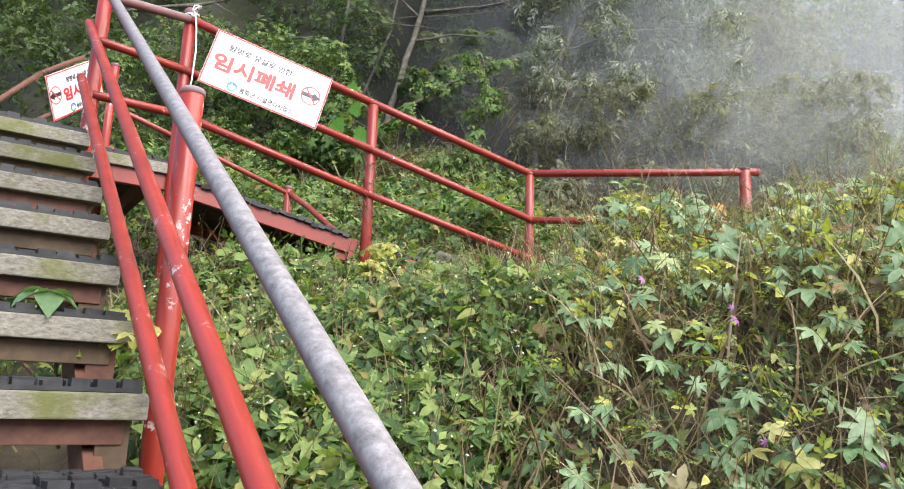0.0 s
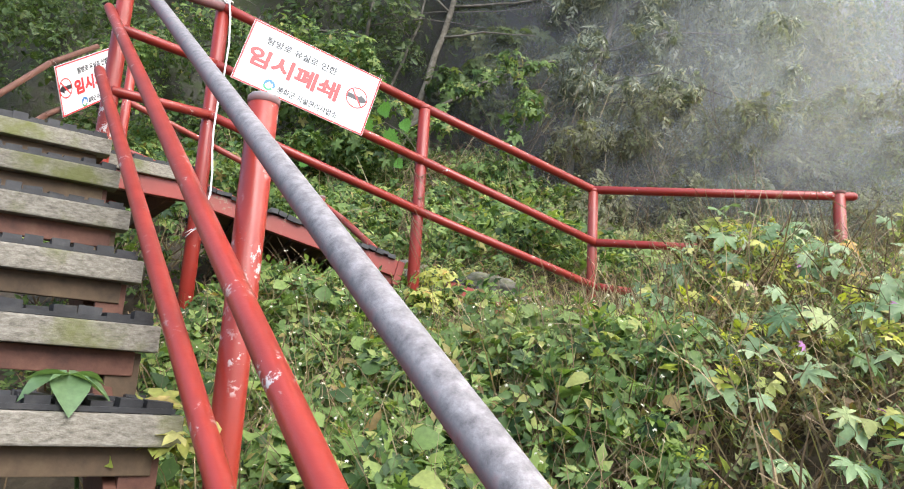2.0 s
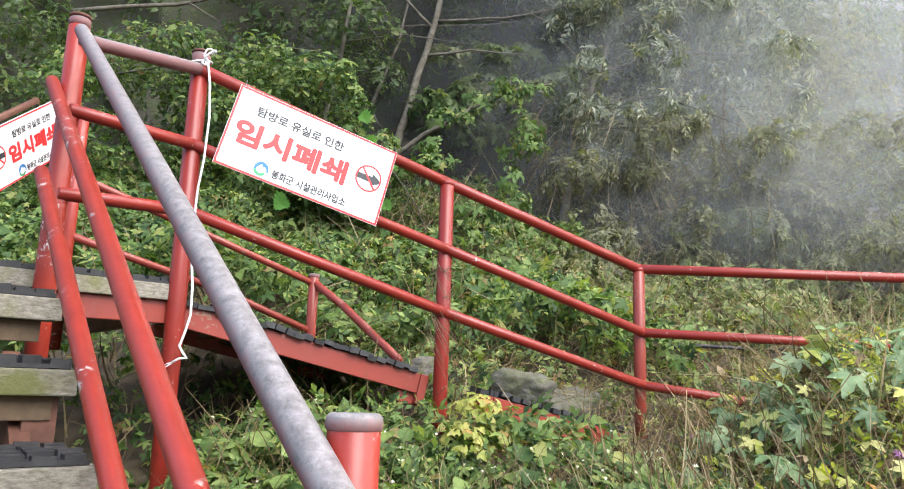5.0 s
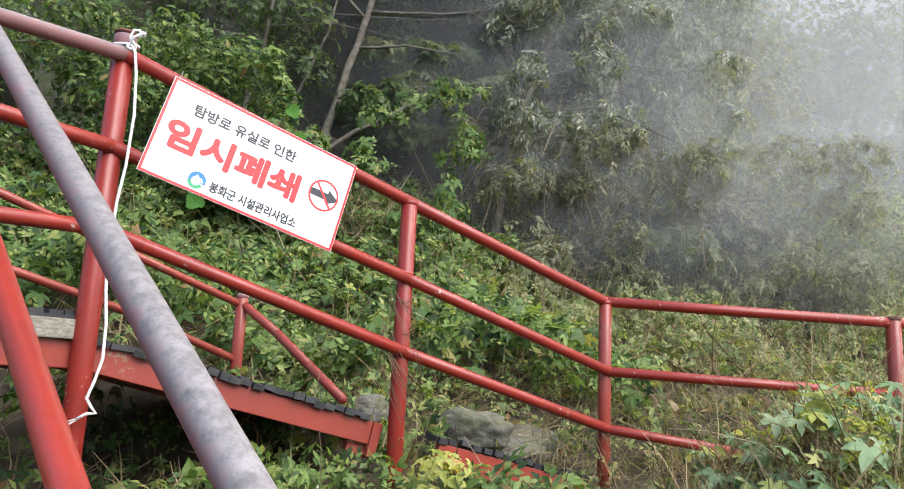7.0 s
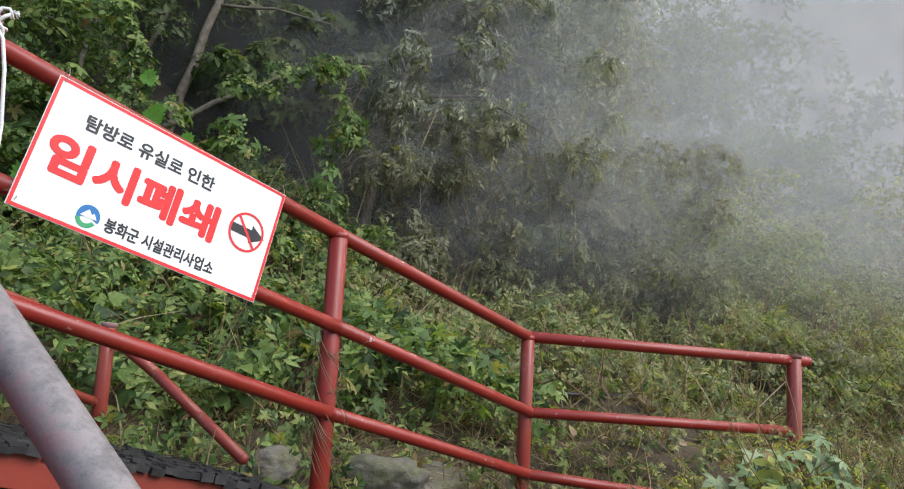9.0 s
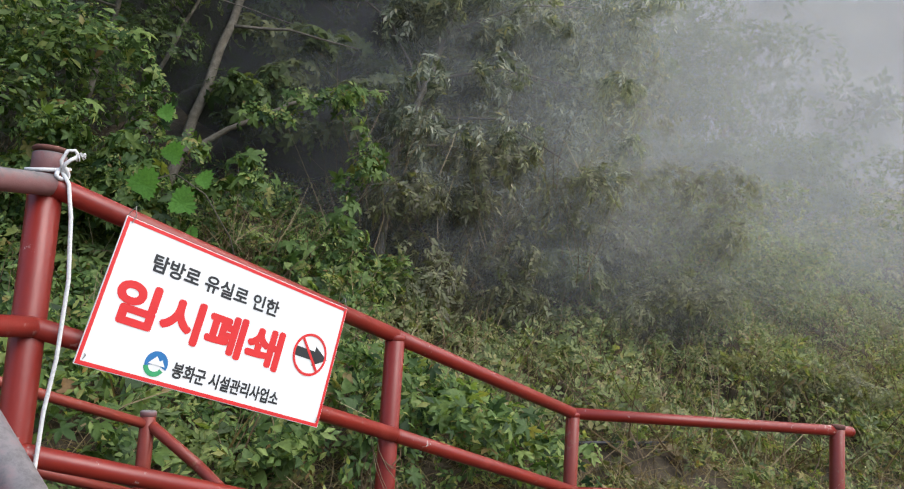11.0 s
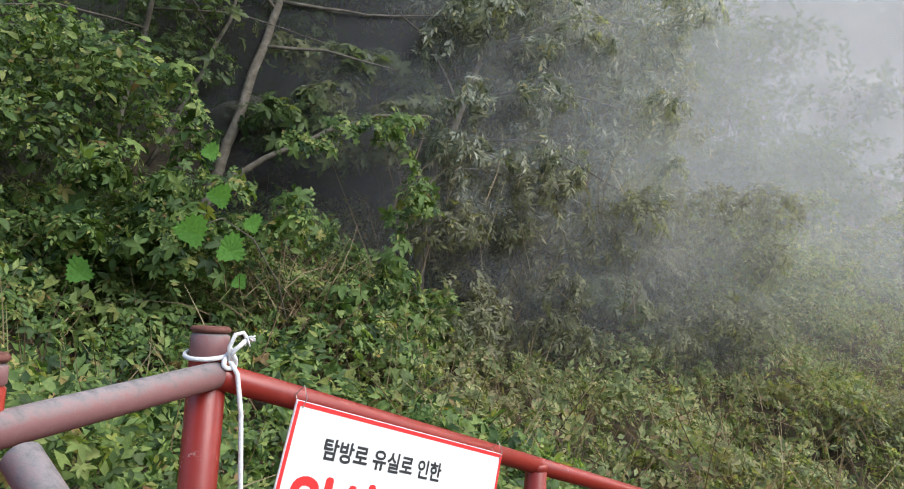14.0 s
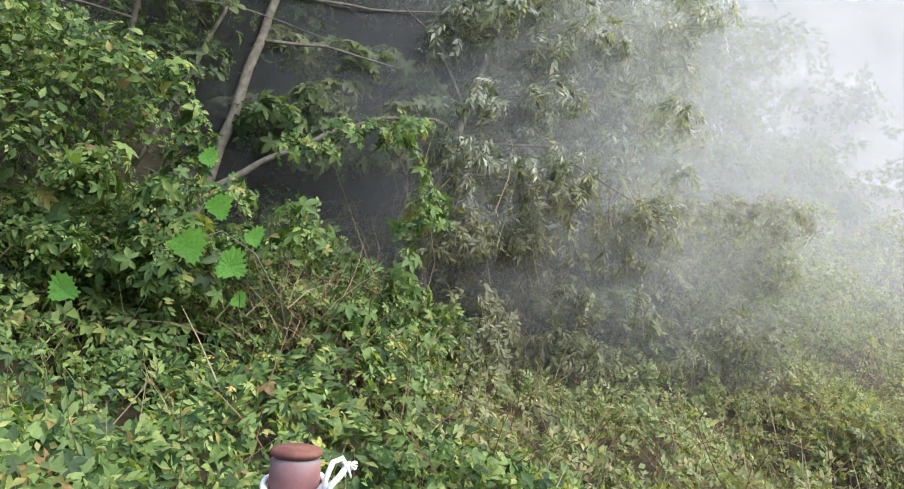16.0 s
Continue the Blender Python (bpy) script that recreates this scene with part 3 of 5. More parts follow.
def writing(name, text, size, x, y, width, height, bold, mat, parent):
    """Words in the built-in font, fitted to a box whose left middle is x, y."""
    cu = bpy.data.curves.new(name, "FONT")
    cu.body = text
    cu.size = size
    cu.extrude = 0.0002
    cu.resolution_u = 4
    tmp = bpy.data.objects.new(name, cu)
    scene.collection.objects.link(tmp)
    bpy.context.view_layer.update()
    me = bpy.data.meshes.new_from_object(tmp.evaluated_get(bpy.context.evaluated_depsgraph_get()))
    bpy.data.objects.remove(tmp)
    co = np.empty(len(me.vertices) * 3)
    me.vertices.foreach_get("co", co)
    co = co.reshape(-1, 3)
    lo, hi = co.min(0), co.max(0)
    width, height = width - 2 * bold, height - 2 * bold
    co[:, 0] = x + (co[:, 0] - lo[0]) / (hi[0] - lo[0]) * width
    co[:, 1] = y + ((co[:, 1] - lo[1]) / (hi[1] - lo[1]) - 0.5) * height
    co[:, 2] = 0.0006 + (co[:, 2] - lo[2])
    co[:, 0] += bold
    me.vertices.foreach_set("co", co.ravel())
    # heavier strokes: the letters once more, shifted all round
    bm = bmesh.new()
    for k in range(8):
        n0 = len(bm.verts)
        bm.from_mesh(me)
        bm.verts.ensure_lookup_table()
        shift = Vector((math.cos(k * math.tau / 8) * bold, math.sin(k * math.tau / 8) * bold, 0.00004 * k))
        for v in bm.verts[n0:]:
            v.co += shift
    bm.to_mesh(me)
    bm.free()
    me.materials.clear()
    me.materials.append(mat)
    ob = new(name, me)
    ob.parent = parent
    return ob


def closure_sign(m, mirrored, w=0.872, h=0.435):
    """White closure sign with a red border; local x along it, y up it, its top left corner at the pose m."""
    sign = thing("closure_sign", "white closure sign with red border and Korean lettering, tied to rail", "sign")
    sign.matrix_world = m
    bm = bmesh.new()
    block(bm, Matrix.Translation((w / 2, -h / 2, -0.003)), (w, h, 0.006), 0.0015)
    part("panel", bm, PANEL, sign)
    bm = bmesh.new()
    e, b = 0.002, 0.011
    for x0, x1, y0, y1 in ((e, w - e, -e - b, -e), (e, w - e, -h + e, -h + e + b), (e, e + b, -h + e + b, -e - b), (w - e - b, w - e, -h + e + b, -e - b)):
        flat_poly(bm, [(x0, y0), (x1, y0), (x1, y1), (x0, y1)], 0.0008)
    part("border", bm, INK_RED, sign, "red border")
    x0 = 0.2 if mirrored else 0.0
    writing("lettering", "탐방로 유실로 인한", 0.06, (0.135 + x0) * w, -0.225 * h, 0.535 * w, 0.125 * h, 0.0016, INK_DARK, sign)
    writing("headline", "임시폐쇄", 0.15, (0.05 + x0) * w, -0.53 * h, 0.685 * w, 0.31 * h, 0.0065, INK_RED, sign)
    writing("lettering", "봉화군 시설관리사업소", 0.05, (0.322 + x0 * 0.6) * w, -0.87 * h, 0.456 * w, 0.11 * h, 0.0014, INK_DARK, sign)
    cx, cy = (0.11 if mirrored else 0.87) * w, -0.468 * h
    bm = bmesh.new()
    flat_disc(bm, cx, cy, 0.064, 0.073, z=0.0016)
    c, s_ = math.cos(radians(-48)), math.sin(radians(-48))
    flat_poly(bm, [(cx + c * a - s_ * b2, cy + s_ * a + c * b2) for a, b2 in ((-0.066, -0.005), (0.066, -0.005), (0.066, 0.005), (-0.066, 0.005))], 0.0018)
    part("ban_ring", bm, INK_RED, sign, "red prohibition ring with a slash")
    f = -1 if mirrored else 1
    bm = bmesh.new()
    pts = [(-0.066, 0.016), (0.018, 0.016), (0.018, 0.034), (0.078, 0.0), (0.018, -0.034), (0.018, -0.016), (-0.066, -0.016)]
    pts = [(cx + f * a, cy + b2) for a, b2 in pts]
    flat_poly(bm, pts[::-1] if f > 0 else pts, 0.0012)
    part("arrow", bm, INK_DARK, sign, "black arrow")
    lx, ly = (0.26 + x0 * 0.6) * w, -0.865 * h
    bm = bmesh.new()
    flat_disc(bm, lx, ly, 0.0, 0.036, radians(-20), radians(200), 24, 0.001)
    part("emblem", bm, INK_BLUE, sign, "round blue and green emblem")
    bm = bmesh.new()
    flat_poly(bm, [(lx - 0.026, ly - 0.004), (lx - 0.004, ly + 0.022), (lx + 0.008, ly + 0.008), (lx + 0.015, ly + 0.014), (lx + 0.028, ly - 0.004)], 0.0016)
    part("emblem_hill", bm, PANEL, sign)
    bm = bmesh.new()
    flat_disc(bm, lx - 0.004, ly - 0.004, 0.02, 0.034, radians(195), radians(335), 18, 0.0014)
    part("emblem_wave", bm, INK_GREEN, sign)
    for px, py in ((0.018, -0.018), (w - 0.018, -0.018), (0.018, -h + 0.018), (w - 0.018, -h + 0.018)):
        bm = bmesh.new()
        up = 1 if py > -h / 2 else 0.4
        swept(bm, [(px, py, 0.004), (px + 0.003, py + 0.025 * up, 0.008), (px + 0.002, py + 0.055 * up, -0.012), (px - 0.004, py + 0.03 * up, -0.03), (px, py, -0.008)], 0.0013, 5)
        part("wire_tie", bm, WIRE, sign, "twisted wire tie")
    return sign


def sign_pose(tl, tr, bl):
    tl, tr, bl = Vector(tl), Vector(tr), Vector(bl)
    x = (tr - tl).normalized()
    y = (tl - bl)
    y = (y - x * y.dot(x)).normalized()
    m = Matrix((x, y, x.cross(y))).transposed().to_4x4()
    m.translation = tl
    return m


closure_sign(sign_pose((-1.644, 4.968, 3.909), (-0.876, 5.303, 3.696), (-1.739, 4.912, 3.493)), False, 0.866, 0.432)
closure_sign(sign_pose((-3.205, 5.542, 3.776), (-3.088, 6.22, 4.306), (-3.236, 5.638, 3.422)), True, 0.7, 0.37)

# ---- rope ----
rope = thing("rope", "frayed white rope knotted round a red post", "rope")
A_Z = 4.03
bm = bmesh.new()
swept(bm, [(A_XY.x + math.cos(a) * 0.053, A_XY.y + math.sin(a) * 0.053, A_Z - 0.018 - 0.012 * math.cos(a + 2.2)) for a in np.linspace(0, math.tau * 1.02, 28)], 0.0055, 7)
part("loop", bm, ROPE, rope, "", True)
K = Vector((A_XY.x + 0.04, A_XY.y - 0.052, A_Z - 0.03))
bm = bmesh.new()
swept(bm, [K + Vector((0.012 * math.cos(a) - 0.004 * math.sin(2 * a), -0.008 * math.sin(2 * a), 0.018 * math.sin(a))) for a in np.linspace(0, math.tau * 1.4, 26)], 0.006, 7)
part("knot", bm, ROPE, rope, "", True)
bm = bmesh.new()
tip = K + Vector((0.034, -0.004, 0.05))
swept(bm, [K, K + Vector((0.004, -0.014, 0.022)), K + Vector((0.018, -0.014, 0.036)), tip], 0.0055, 7)
swept(bm, [K, K + Vector((-0.006, -0.012, 0.03)), K + Vector((0.006, -0.01, 0.06)), K + Vector((0.024, -0.004, 0.064)), tip], 0.005, 7)
for i in range(16):
    a = i * 2.4
    swept(bm, [tip - Vector((0.008, 0, 0.004)), tip + Vector((0.006 * math.cos(a), 0.008 * math.sin(a), 0.004)), tip + Vector((0.006 + 0.012 * math.cos(a), 0.012 * math.sin(a), 0.012 * math.sin(a * 1.7) - 0.004))], 0.002, 5)
part("frayed_end", bm, ROPE, rope, "", True)
bm = bmesh.new()
hang = [(0.0, 0.0, 0.0), (0.018, -0.006, -0.03), (0.033, -0.008, -0.12), (0.046, -0.008, -0.29), (0.04, -0.008, -0.5), (0.025, -0.008, -0.64), (0.019, -0.008, -0.85), (0.027, -0.008, -0.98), (0.044, -0.008, -1.11), (0.048, -0.008, -1.24), (0.033, -0.008, -1.31), (0.011, -0.01, -1.385), (0.03, -0.01, -1.415), (0.05, -0.01, -1.437), (0.02, -0.015, -1.44), (-0.012, -0.02, -1.46)]
swept(bm, [K + Vector(h) for h in hang], 0.0058, 7)
for i in range(18):
    a = i * 2.1
    tip = K + Vector(hang[-1])
    swept(bm, [tip + Vector((0.012, 0, 0.004)), tip + Vector((-0.02, 0.008 * math.cos(a), -0.012 + 0.008 * math.sin(a))), tip + Vector((-0.05 + 0.01 * math.sin(a * 3), 0.016 * math.cos(a), -0.04 + 0.016 * math.sin(a)))], 0.0018, 5)
part("hanging_end", bm, ROPE, rope, "", True)


# ---- plants: tools ----
gen = np.random.default_rng(7)


def folded_leaf(wide=0.5, droop=0.25, rows=3):
    """A pointed leaf of unit length with a raised fold along its middle rib."""
    v, f = [], []
    ts = np.linspace(0, 1, rows + 1)
    for t in ts:
        w = wide * 0.5 * math.sin(math.pi * min(1, t ** 0.8 * 0.96 + 0.03)) if 0 < t < 1 else 0.0
        z = -droop * t * t
        if w == 0:
            v.append((0, t, z))
        else:
            v += [(-w, t - 0.03, z + w * 0.35), (0, t, z), (w, t - 0.03, z + w * 0.35)]
    f += [(0, 2, 1), (0, 3, 2)]
    for k in range(rows - 2):
        a = 1 + 3 * k
        f += [(a, a + 1, a + 4), (a, a + 4, a + 3), (a + 1, a + 2, a + 5), (a + 1, a + 5, a + 4)]
    a, tip = 1 + 3 * (rows - 2), 1 + 3 * (rows - 1)
    f += [(a, a + 1, tip), (a + 1, a + 2, tip)]
    return np.array(v, float), np.array(f)


def palmate_leaf(lobes=5, spread=250, deep=0.45, droop=0.35):
    """A lobed hand-shaped leaf of about unit length, its stalk at the origin."""
    v, f = [(0, 0.12, 0.02)], []
    for i in range(lobes):
        a = radians(-spread / 2 + spread * i / (lobes - 1))
        r = 0.95 - 0.32 * abs(i - (lobes - 1) / 2) / ((lobes - 1) / 2)
        step = radians(spread / (lobes - 1))
        for da, rr in ((-0.31 * step, 0.68 * r), (0, r), (0.31 * step, 0.68 * r)):
            x, y = math.sin(a + da) * rr, 0.12 + math.cos(a + da) * rr
            v.append((x, y, -droop * rr * rr + (0.05 if rr < r else 0)))
        if i < lobes - 1:
            x, y = math.sin(a + step / 2) * deep, 0.12 + math.cos(a + step / 2) * deep
            v.append((x, y, 0.0))
    n = len(v)
    for i in range(1, n - 1):
        f.append((0, i + 1, i))
    return np.array(v, float), np.array(f)


def sprig(leaves=7, wide=0.42, droop=0.3, curl=0.35, seed=1):
    """A small shoot of leaves set alternately along a curved stalk of unit length."""
    r = np.random.default_rng(seed)
    lv, lf = folded_leaf(wide, droop, 2)
    v, f = [], []
    n = 0
    for i in range(leaves):
        t = (i + 0.6) / leaves
        side = 1 if i % 2 else -1
        a = side * radians(r.uniform(35, 75)) * (1 - 0.6 * t)
        size = r.uniform(0.34, 0.5)
        tip = r.uniform(-0.5, 0.3)
        c, s = math.cos(a), math.sin(a)
        p = lv * size
        q = np.stack([p[:, 0] * c + p[:, 1] * s, -p[:, 0] * s + p[:, 1] * c, p[:, 2] + p[:, 1] * tip], 1)
        q += np.array((side * 0.01, t * 0.75, curl * t * (1 - t) - 0.25 * t * t))
        v.append(q)
        f.append(lf + n)
        n += len(q)
    return np.concatenate(v), np.concatenate(f)


def blade(wide=0.035, bend=0.5):
    """A bent stalk or blade of grass of unit length, growing along z."""
    v, f = [], []
    for i, t in enumerate((0, 0.35, 0.7, 1.0)):
        w = wide * (1 - t * 0.8)
        v += [(-w, bend * t * t, t * (1 - 0.3 * bend * t)), (w, bend * t * t, t * (1 - 0.3 * bend * t))]
    for i in range(3):
        a = 2 * i
        f += [(a, a + 1, a + 3), (a, a + 3, a + 2)]
    return np.array(v, float), np.array(f)


def frames_for(normals, spin, lift):
    """Turns that lay a leaf (length along y, face along z) on a normal, spun about it and tipped by lift."""
    n = normals / np.linalg.norm(normals, axis=1, keepdims=True)
    ref = np.where(np.abs(n[:, 2:3]) < 0.95, np.array([[0, 0, 1.0]]), np.array([[0, 1.0, 0]]))
    a = np.cross(ref, n)
    a /= np.linalg.norm(a, axis=1, keepdims=True)
    b = np.cross(n, a)
    c, s = np.cos(spin)[:, None], np.sin(spin)[:, None]
    y = a * c + b * s
    x = np.cross(y, n)
    cl, sl = np.cos(lift)[:, None], np.sin(lift)[:, None]
    y2 = y * cl + n * sl
    z2 = np.cross(x, y2)
    return np.stack([x, y2, z2], 2)


def foliage(name, sets, mat, parent=None):
    """One mesh of many leaves: sets of (template, places, turns, sizes)."""
    vs, fs, n = [], [], 0
    for (tv, tf), p, turn, size in sets:
        if not len(p):
            continue
        q = np.einsum("nij,kj->nki", turn, tv) * np.asarray(size)[:, None, None] + p[:, None, :]
        vs.append(q.reshape(-1, 3))
        fs.append((tf[None] + (n + np.arange(len(p)) * len(tv))[:, None, None]).reshape(-1, 3))
        n += len(p) * len(tv)
    v, f = np.concatenate(vs), np.concatenate(fs)
    me = bpy.data.meshes.new(name)
    me.vertices.add(len(v))
    me.vertices.foreach_set("co", v.ravel())
    me.loops.add(f.size)
    me.loops.foreach_set("vertex_index", f.ravel().astype(np.int32))
    me.polygons.add(len(f))
    me.polygons.foreach_set("loop_start", np.arange(0, f.size, 3, dtype=np.int32))
    me.polygons.foreach_set("loop_total", np.full(len(f), 3, dtype=np.int32))
    me.update(calc_edges=True)
    me.polygons.foreach_set("use_smooth", [True] * len(f))
    me.materials.append(mat)
    ob = new(name, me)
    ob.parent = parent
    return ob


def toward(n, up=0.5, out=(0.0, -0.6, 0.0), wild=0.7):
    """Random leaf faces that lean up and out to the open side."""
    v = gen.normal(0, wild, (n, 3)) + np.array(out)
    v[:, 2] = np.abs(v[:, 2]) * 0.5 + up
    return v


def over_ground(n, x0, x1, y0, y1, low, high, keep=None):
    """Places above the ground: mostly near the top of the growth."""
    x, y = gen.uniform(x0, x1, n), gen.uniform(y0, y1, n)
    if keep is not None:
        ok = keep(x, y)
        x, y = x[ok], y[ok]
    n = len(x)
    hill = 0.5 + 0.5 * np.sin(2.3 * x + 1.1 * np.sin(1.9 * y)) * np.sin(2.0 * y + 0.8 * np.sin(2.7 * x))
    top = low + (high - low) * hill
    z = ground_z(x, y) + top * (1 - np.abs(gen.normal(0, 0.35, n)))
    return np.stack([x, y, np.maximum(z, ground_z(x, y) + 0.02)], 1)


def tufted(p, size, gap):
    """True where the growth is thick: tufts of about the given size with dark gaps between."""
    k = math.tau / size
    x, y, z = p[:, 0] * k, p[:, 1] * k, p[:, 2] * k
    f = np.sin(x + 1.3 * np.sin(0.7 * y + 0.4)) * np.sin(0.9 * y + 0.5 * z + 1.1 * np.sin(0.6 * x)) + 0.6 * np.sin(1.9 * x + 2.3 * z + 1.7) * np.sin(2.1 * y - 0.8 * x + 0.6)
    return f > gap


def clumped(centres, radii, per, squash=0.75, facing=None):
    """Places and outward directions on the skins of leafy clumps."""
    ps, ns = [], []
    for c, r in zip(centres, radii):
        k = max(6, int(per * r * r))
        d = gen.normal(0, 1, (k, 3))
        d /= np.linalg.norm(d, axis=1, keepdims=True)
        d[:, 2] = np.where(d[:, 2] < -0.3, -d[:, 2], d[:, 2])
        rad = r * (1 - np.abs(gen.normal(0, 0.22, k)))
        ps.append(np.array(c) + d * rad[:, None] * np.array((1, 1, squash)))
        ns.append(d)
    return np.concatenate(ps), np.concatenate(ns)


def spray(template, p, n, size, spin=None, lift=(-0.2, 0.5)):
    k = len(p)
    turn = frames_for(n, gen.uniform(0, math.tau, k) if spin is None else spin, gen.uniform(*lift, k))
    return (template, p, turn, gen.uniform(*size, k))


def stalks(template, p, size, lean=0.35):
    n = np.zeros((len(p), 3))
    k = len(p)
    z = np.stack([gen.normal(0, lean, k), gen.normal(0, lean, k), np.ones(k)], 1)
    z /= np.linalg.norm(z, axis=1, keepdims=True)
    a = gen.uniform(0, math.tau, k)
    y = np.stack([np.cos(a), np.sin(a), np.zeros(k)], 1)
    y -= z * np.sum(y * z, 1, keepdims=True)
    y /= np.linalg.norm(y, axis=1, keepdims=True)
    x = np.cross(y, z)
    return (template, p, np.stack([x, y, z], 2), gen.uniform(*size, k))


LEAF = folded_leaf(0.5, 0.25)
LONG_LEAF = folded_leaf(0.3, 0.4)
ROUND_LEAF = folded_leaf(0.85, 0.2, 4)
PALM5, PALM7 = palmate_leaf(5, 255, 0.36, 0.4), palmate_leaf(7, 285, 0.33, 0.35)
PALM3 = palmate_leaf(3, 130, 0.55, 0.3)
def light_sprig(leaves, wide, seed):
    """A shoot of leaves for far growth, each a single fold."""
    r = np.random.default_rng(seed)
    v, f = [], []
    for i in range(leaves):
        t = (i + 0.6) / leaves
        side = 1 if i % 2 else -1
        a = side * radians(r.uniform(30, 80)) * (1 - 0.6 * t)
        size, tip = r.uniform(0.34, 0.52), r.uniform(-0.6, 0.3)
        base = np.array((0, t * 0.75, 0.3 * t * (1 - t) - 0.25 * t * t))
        d = np.array((math.sin(a), math.cos(a), tip))
        w = np.array((math.cos(a), -math.sin(a), 0.25)) * wide * 0.5
        w2 = np.array((-math.cos(a), math.sin(a), 0.25)) * wide * 0.5
        n = len(v)
        v += [base, base + (d * 0.45 + w) * size, base + d * size, base + (d * 0.45 + w2) * size]
        f += [(n, n + 1, n + 2), (n, n + 2, n + 3)]
    return np.array(v), np.array(f)


FAR_SPRIGS = [light_sprig(7, 0.5, 11), light_sprig(8, 0.4, 12), light_sprig(6, 0.6, 13)]
SPRIGS = [sprig(7, 0.42, 0.3, 0.35, 1), sprig(9, 0.34, 0.4, 0.25, 2), sprig(5, 0.55, 0.2, 0.4, 3)]
HANG = sprig(8, 0.3, 0.5, 0.1, 4)
BLADE, STALK = blade(0.02, 0.5), blade(0.008, 0.35)


def stuff(ob, label, category):
    return tagged(ob, label, category, kind="stuff")


def off_stairs(x, y):
    """True where no stair, landing or ramp stands."""
    dx, dy = x - FOOT.x, y - FOOT.y
    s = dx * UP_U.x + dy * UP_U.y
    o = dx * OUT_R.x + dy * OUT_R.y
    on_stair = (o < 0.2) & (o > -1.7) & (s < 4.4)
    ax, ay = x - A_XY.x, y - A_XY.y
    d = ax * ALONG.x + ay * ALONG.y
    b = ax * BACK.x + ay * BACK.y
    on_ramp = (d > -0.4) & (d < 1.35) & (b > -0.05) & (b < 1.3)
    return ~(on_stair | on_ramp)


# ---- plants beside the stairs ----
def near_bank(x, y):
    return off_stairs(x, y) & (x > 0.0 + 0.2 * np.sin(3 * y)) & (y > 2.2) & (y < 5.25 + 0.2 * np.sin(2.1 * x))


def bank_height(x, y):
    """Height of the growth on the bank: hummocks, taller away from the stairs and along the fence."""
    hill = 0.5 + 0.5 * np.sin(2.3 * x + 1.1 * np.sin(1.9 * y)) * np.sin(2.0 * y + 0.8 * np.sin(2.7 * x))
    fine = 0.07 * np.sin(6.1 * x + 2.2 * np.sin(3.1 * y)) * np.sin(5.3 * y + 1.3)
    tall = np.clip((x - 0.1) / 0.9, 0.3, 1.25)
    crest = 0.14 * np.exp(-((x - 1.35) / 0.5) ** 2 - ((y - 4.9) / 0.7) ** 2)
    return (0.3 + 0.3 * hill) * tall + fine + crest


def bank_top(n, sink=0.0, spread=0.35):
    """Places in the growth on the bank, most of them near its top."""
    x, y = gen.uniform(-0.2, 7.0, n), gen.uniform(2.3, 5.45, n)
    ok = near_bank(x, y)
    x, y = x[ok], y[ok]
    up = bank_height(x, y) * (1 - np.abs(gen.normal(0, spread, len(x)))) - sink
    return np.stack([x, y, ground_z(x, y) + np.maximum(up, 0.02)], 1)


def bank_crest(n, lift):
    """Places on the very top of the growth on the bank."""
    p = bank_top(n, 0.0, 0.0)
    p[:, 2] += gen.uniform(-0.05, lift, len(p))
    return p


p, q = bank_top(11500), bank_top(10500)
p, q = p[tufted(p, 0.5, -0.25)], q[tufted(q, 0.42, -0.1)]
stuff(foliage("bank_weeds", [spray(SPRIGS[0], p[::3], toward(len(p[::3])), (0.06, 0.14)), spray(SPRIGS[2], p[1::3], toward(len(p[1::3])), (0.05, 0.12)), spray(PALM3, p[2::3], toward(len(p[2::3])), (0.03, 0.07)), spray(FAR_SPRIGS[1], q, toward(len(q)), (0.04, 0.09))], WEED), "tangled yellow-green weeds covering the bank beside the stairs", "weeds")
p = bank_top(4200, -0.03, 0.1)
p = p[(p[:, 0] > 0.35) & tufted(p, 0.8, 0.1)]
stuff(foliage("bank_shoots", [spray(SPRIGS[0], p[::2], toward(len(p[::2])), (0.06, 0.12)), spray(LEAF, p[1::2], toward(len(p[1::2])), (0.035, 0.08))], LIME), "young lime-green shoots on top of the bank weeds", "shoots")
p, q = bank_top(12000, 0.22), bank_top(5200, 0.08)
stuff(foliage("bank_stalks", [stalks(STALK, p[::2], (0.3, 0.7), 0.5), stalks(BLADE, p[1::2], (0.15, 0.5), 0.7), stalks(blade(0.006, 0.9), q, (0.2, 0.55), 0.8)], DRY), "dry brown stalks and tendrils among the bank weeds", "stalks")
p, q = bank_crest(1500, 0.1), bank_top(1500, 0.0, 0.3)
p = p[tufted(p, 0.6, -0.5)]
out = (0.0, -0.9, 0)
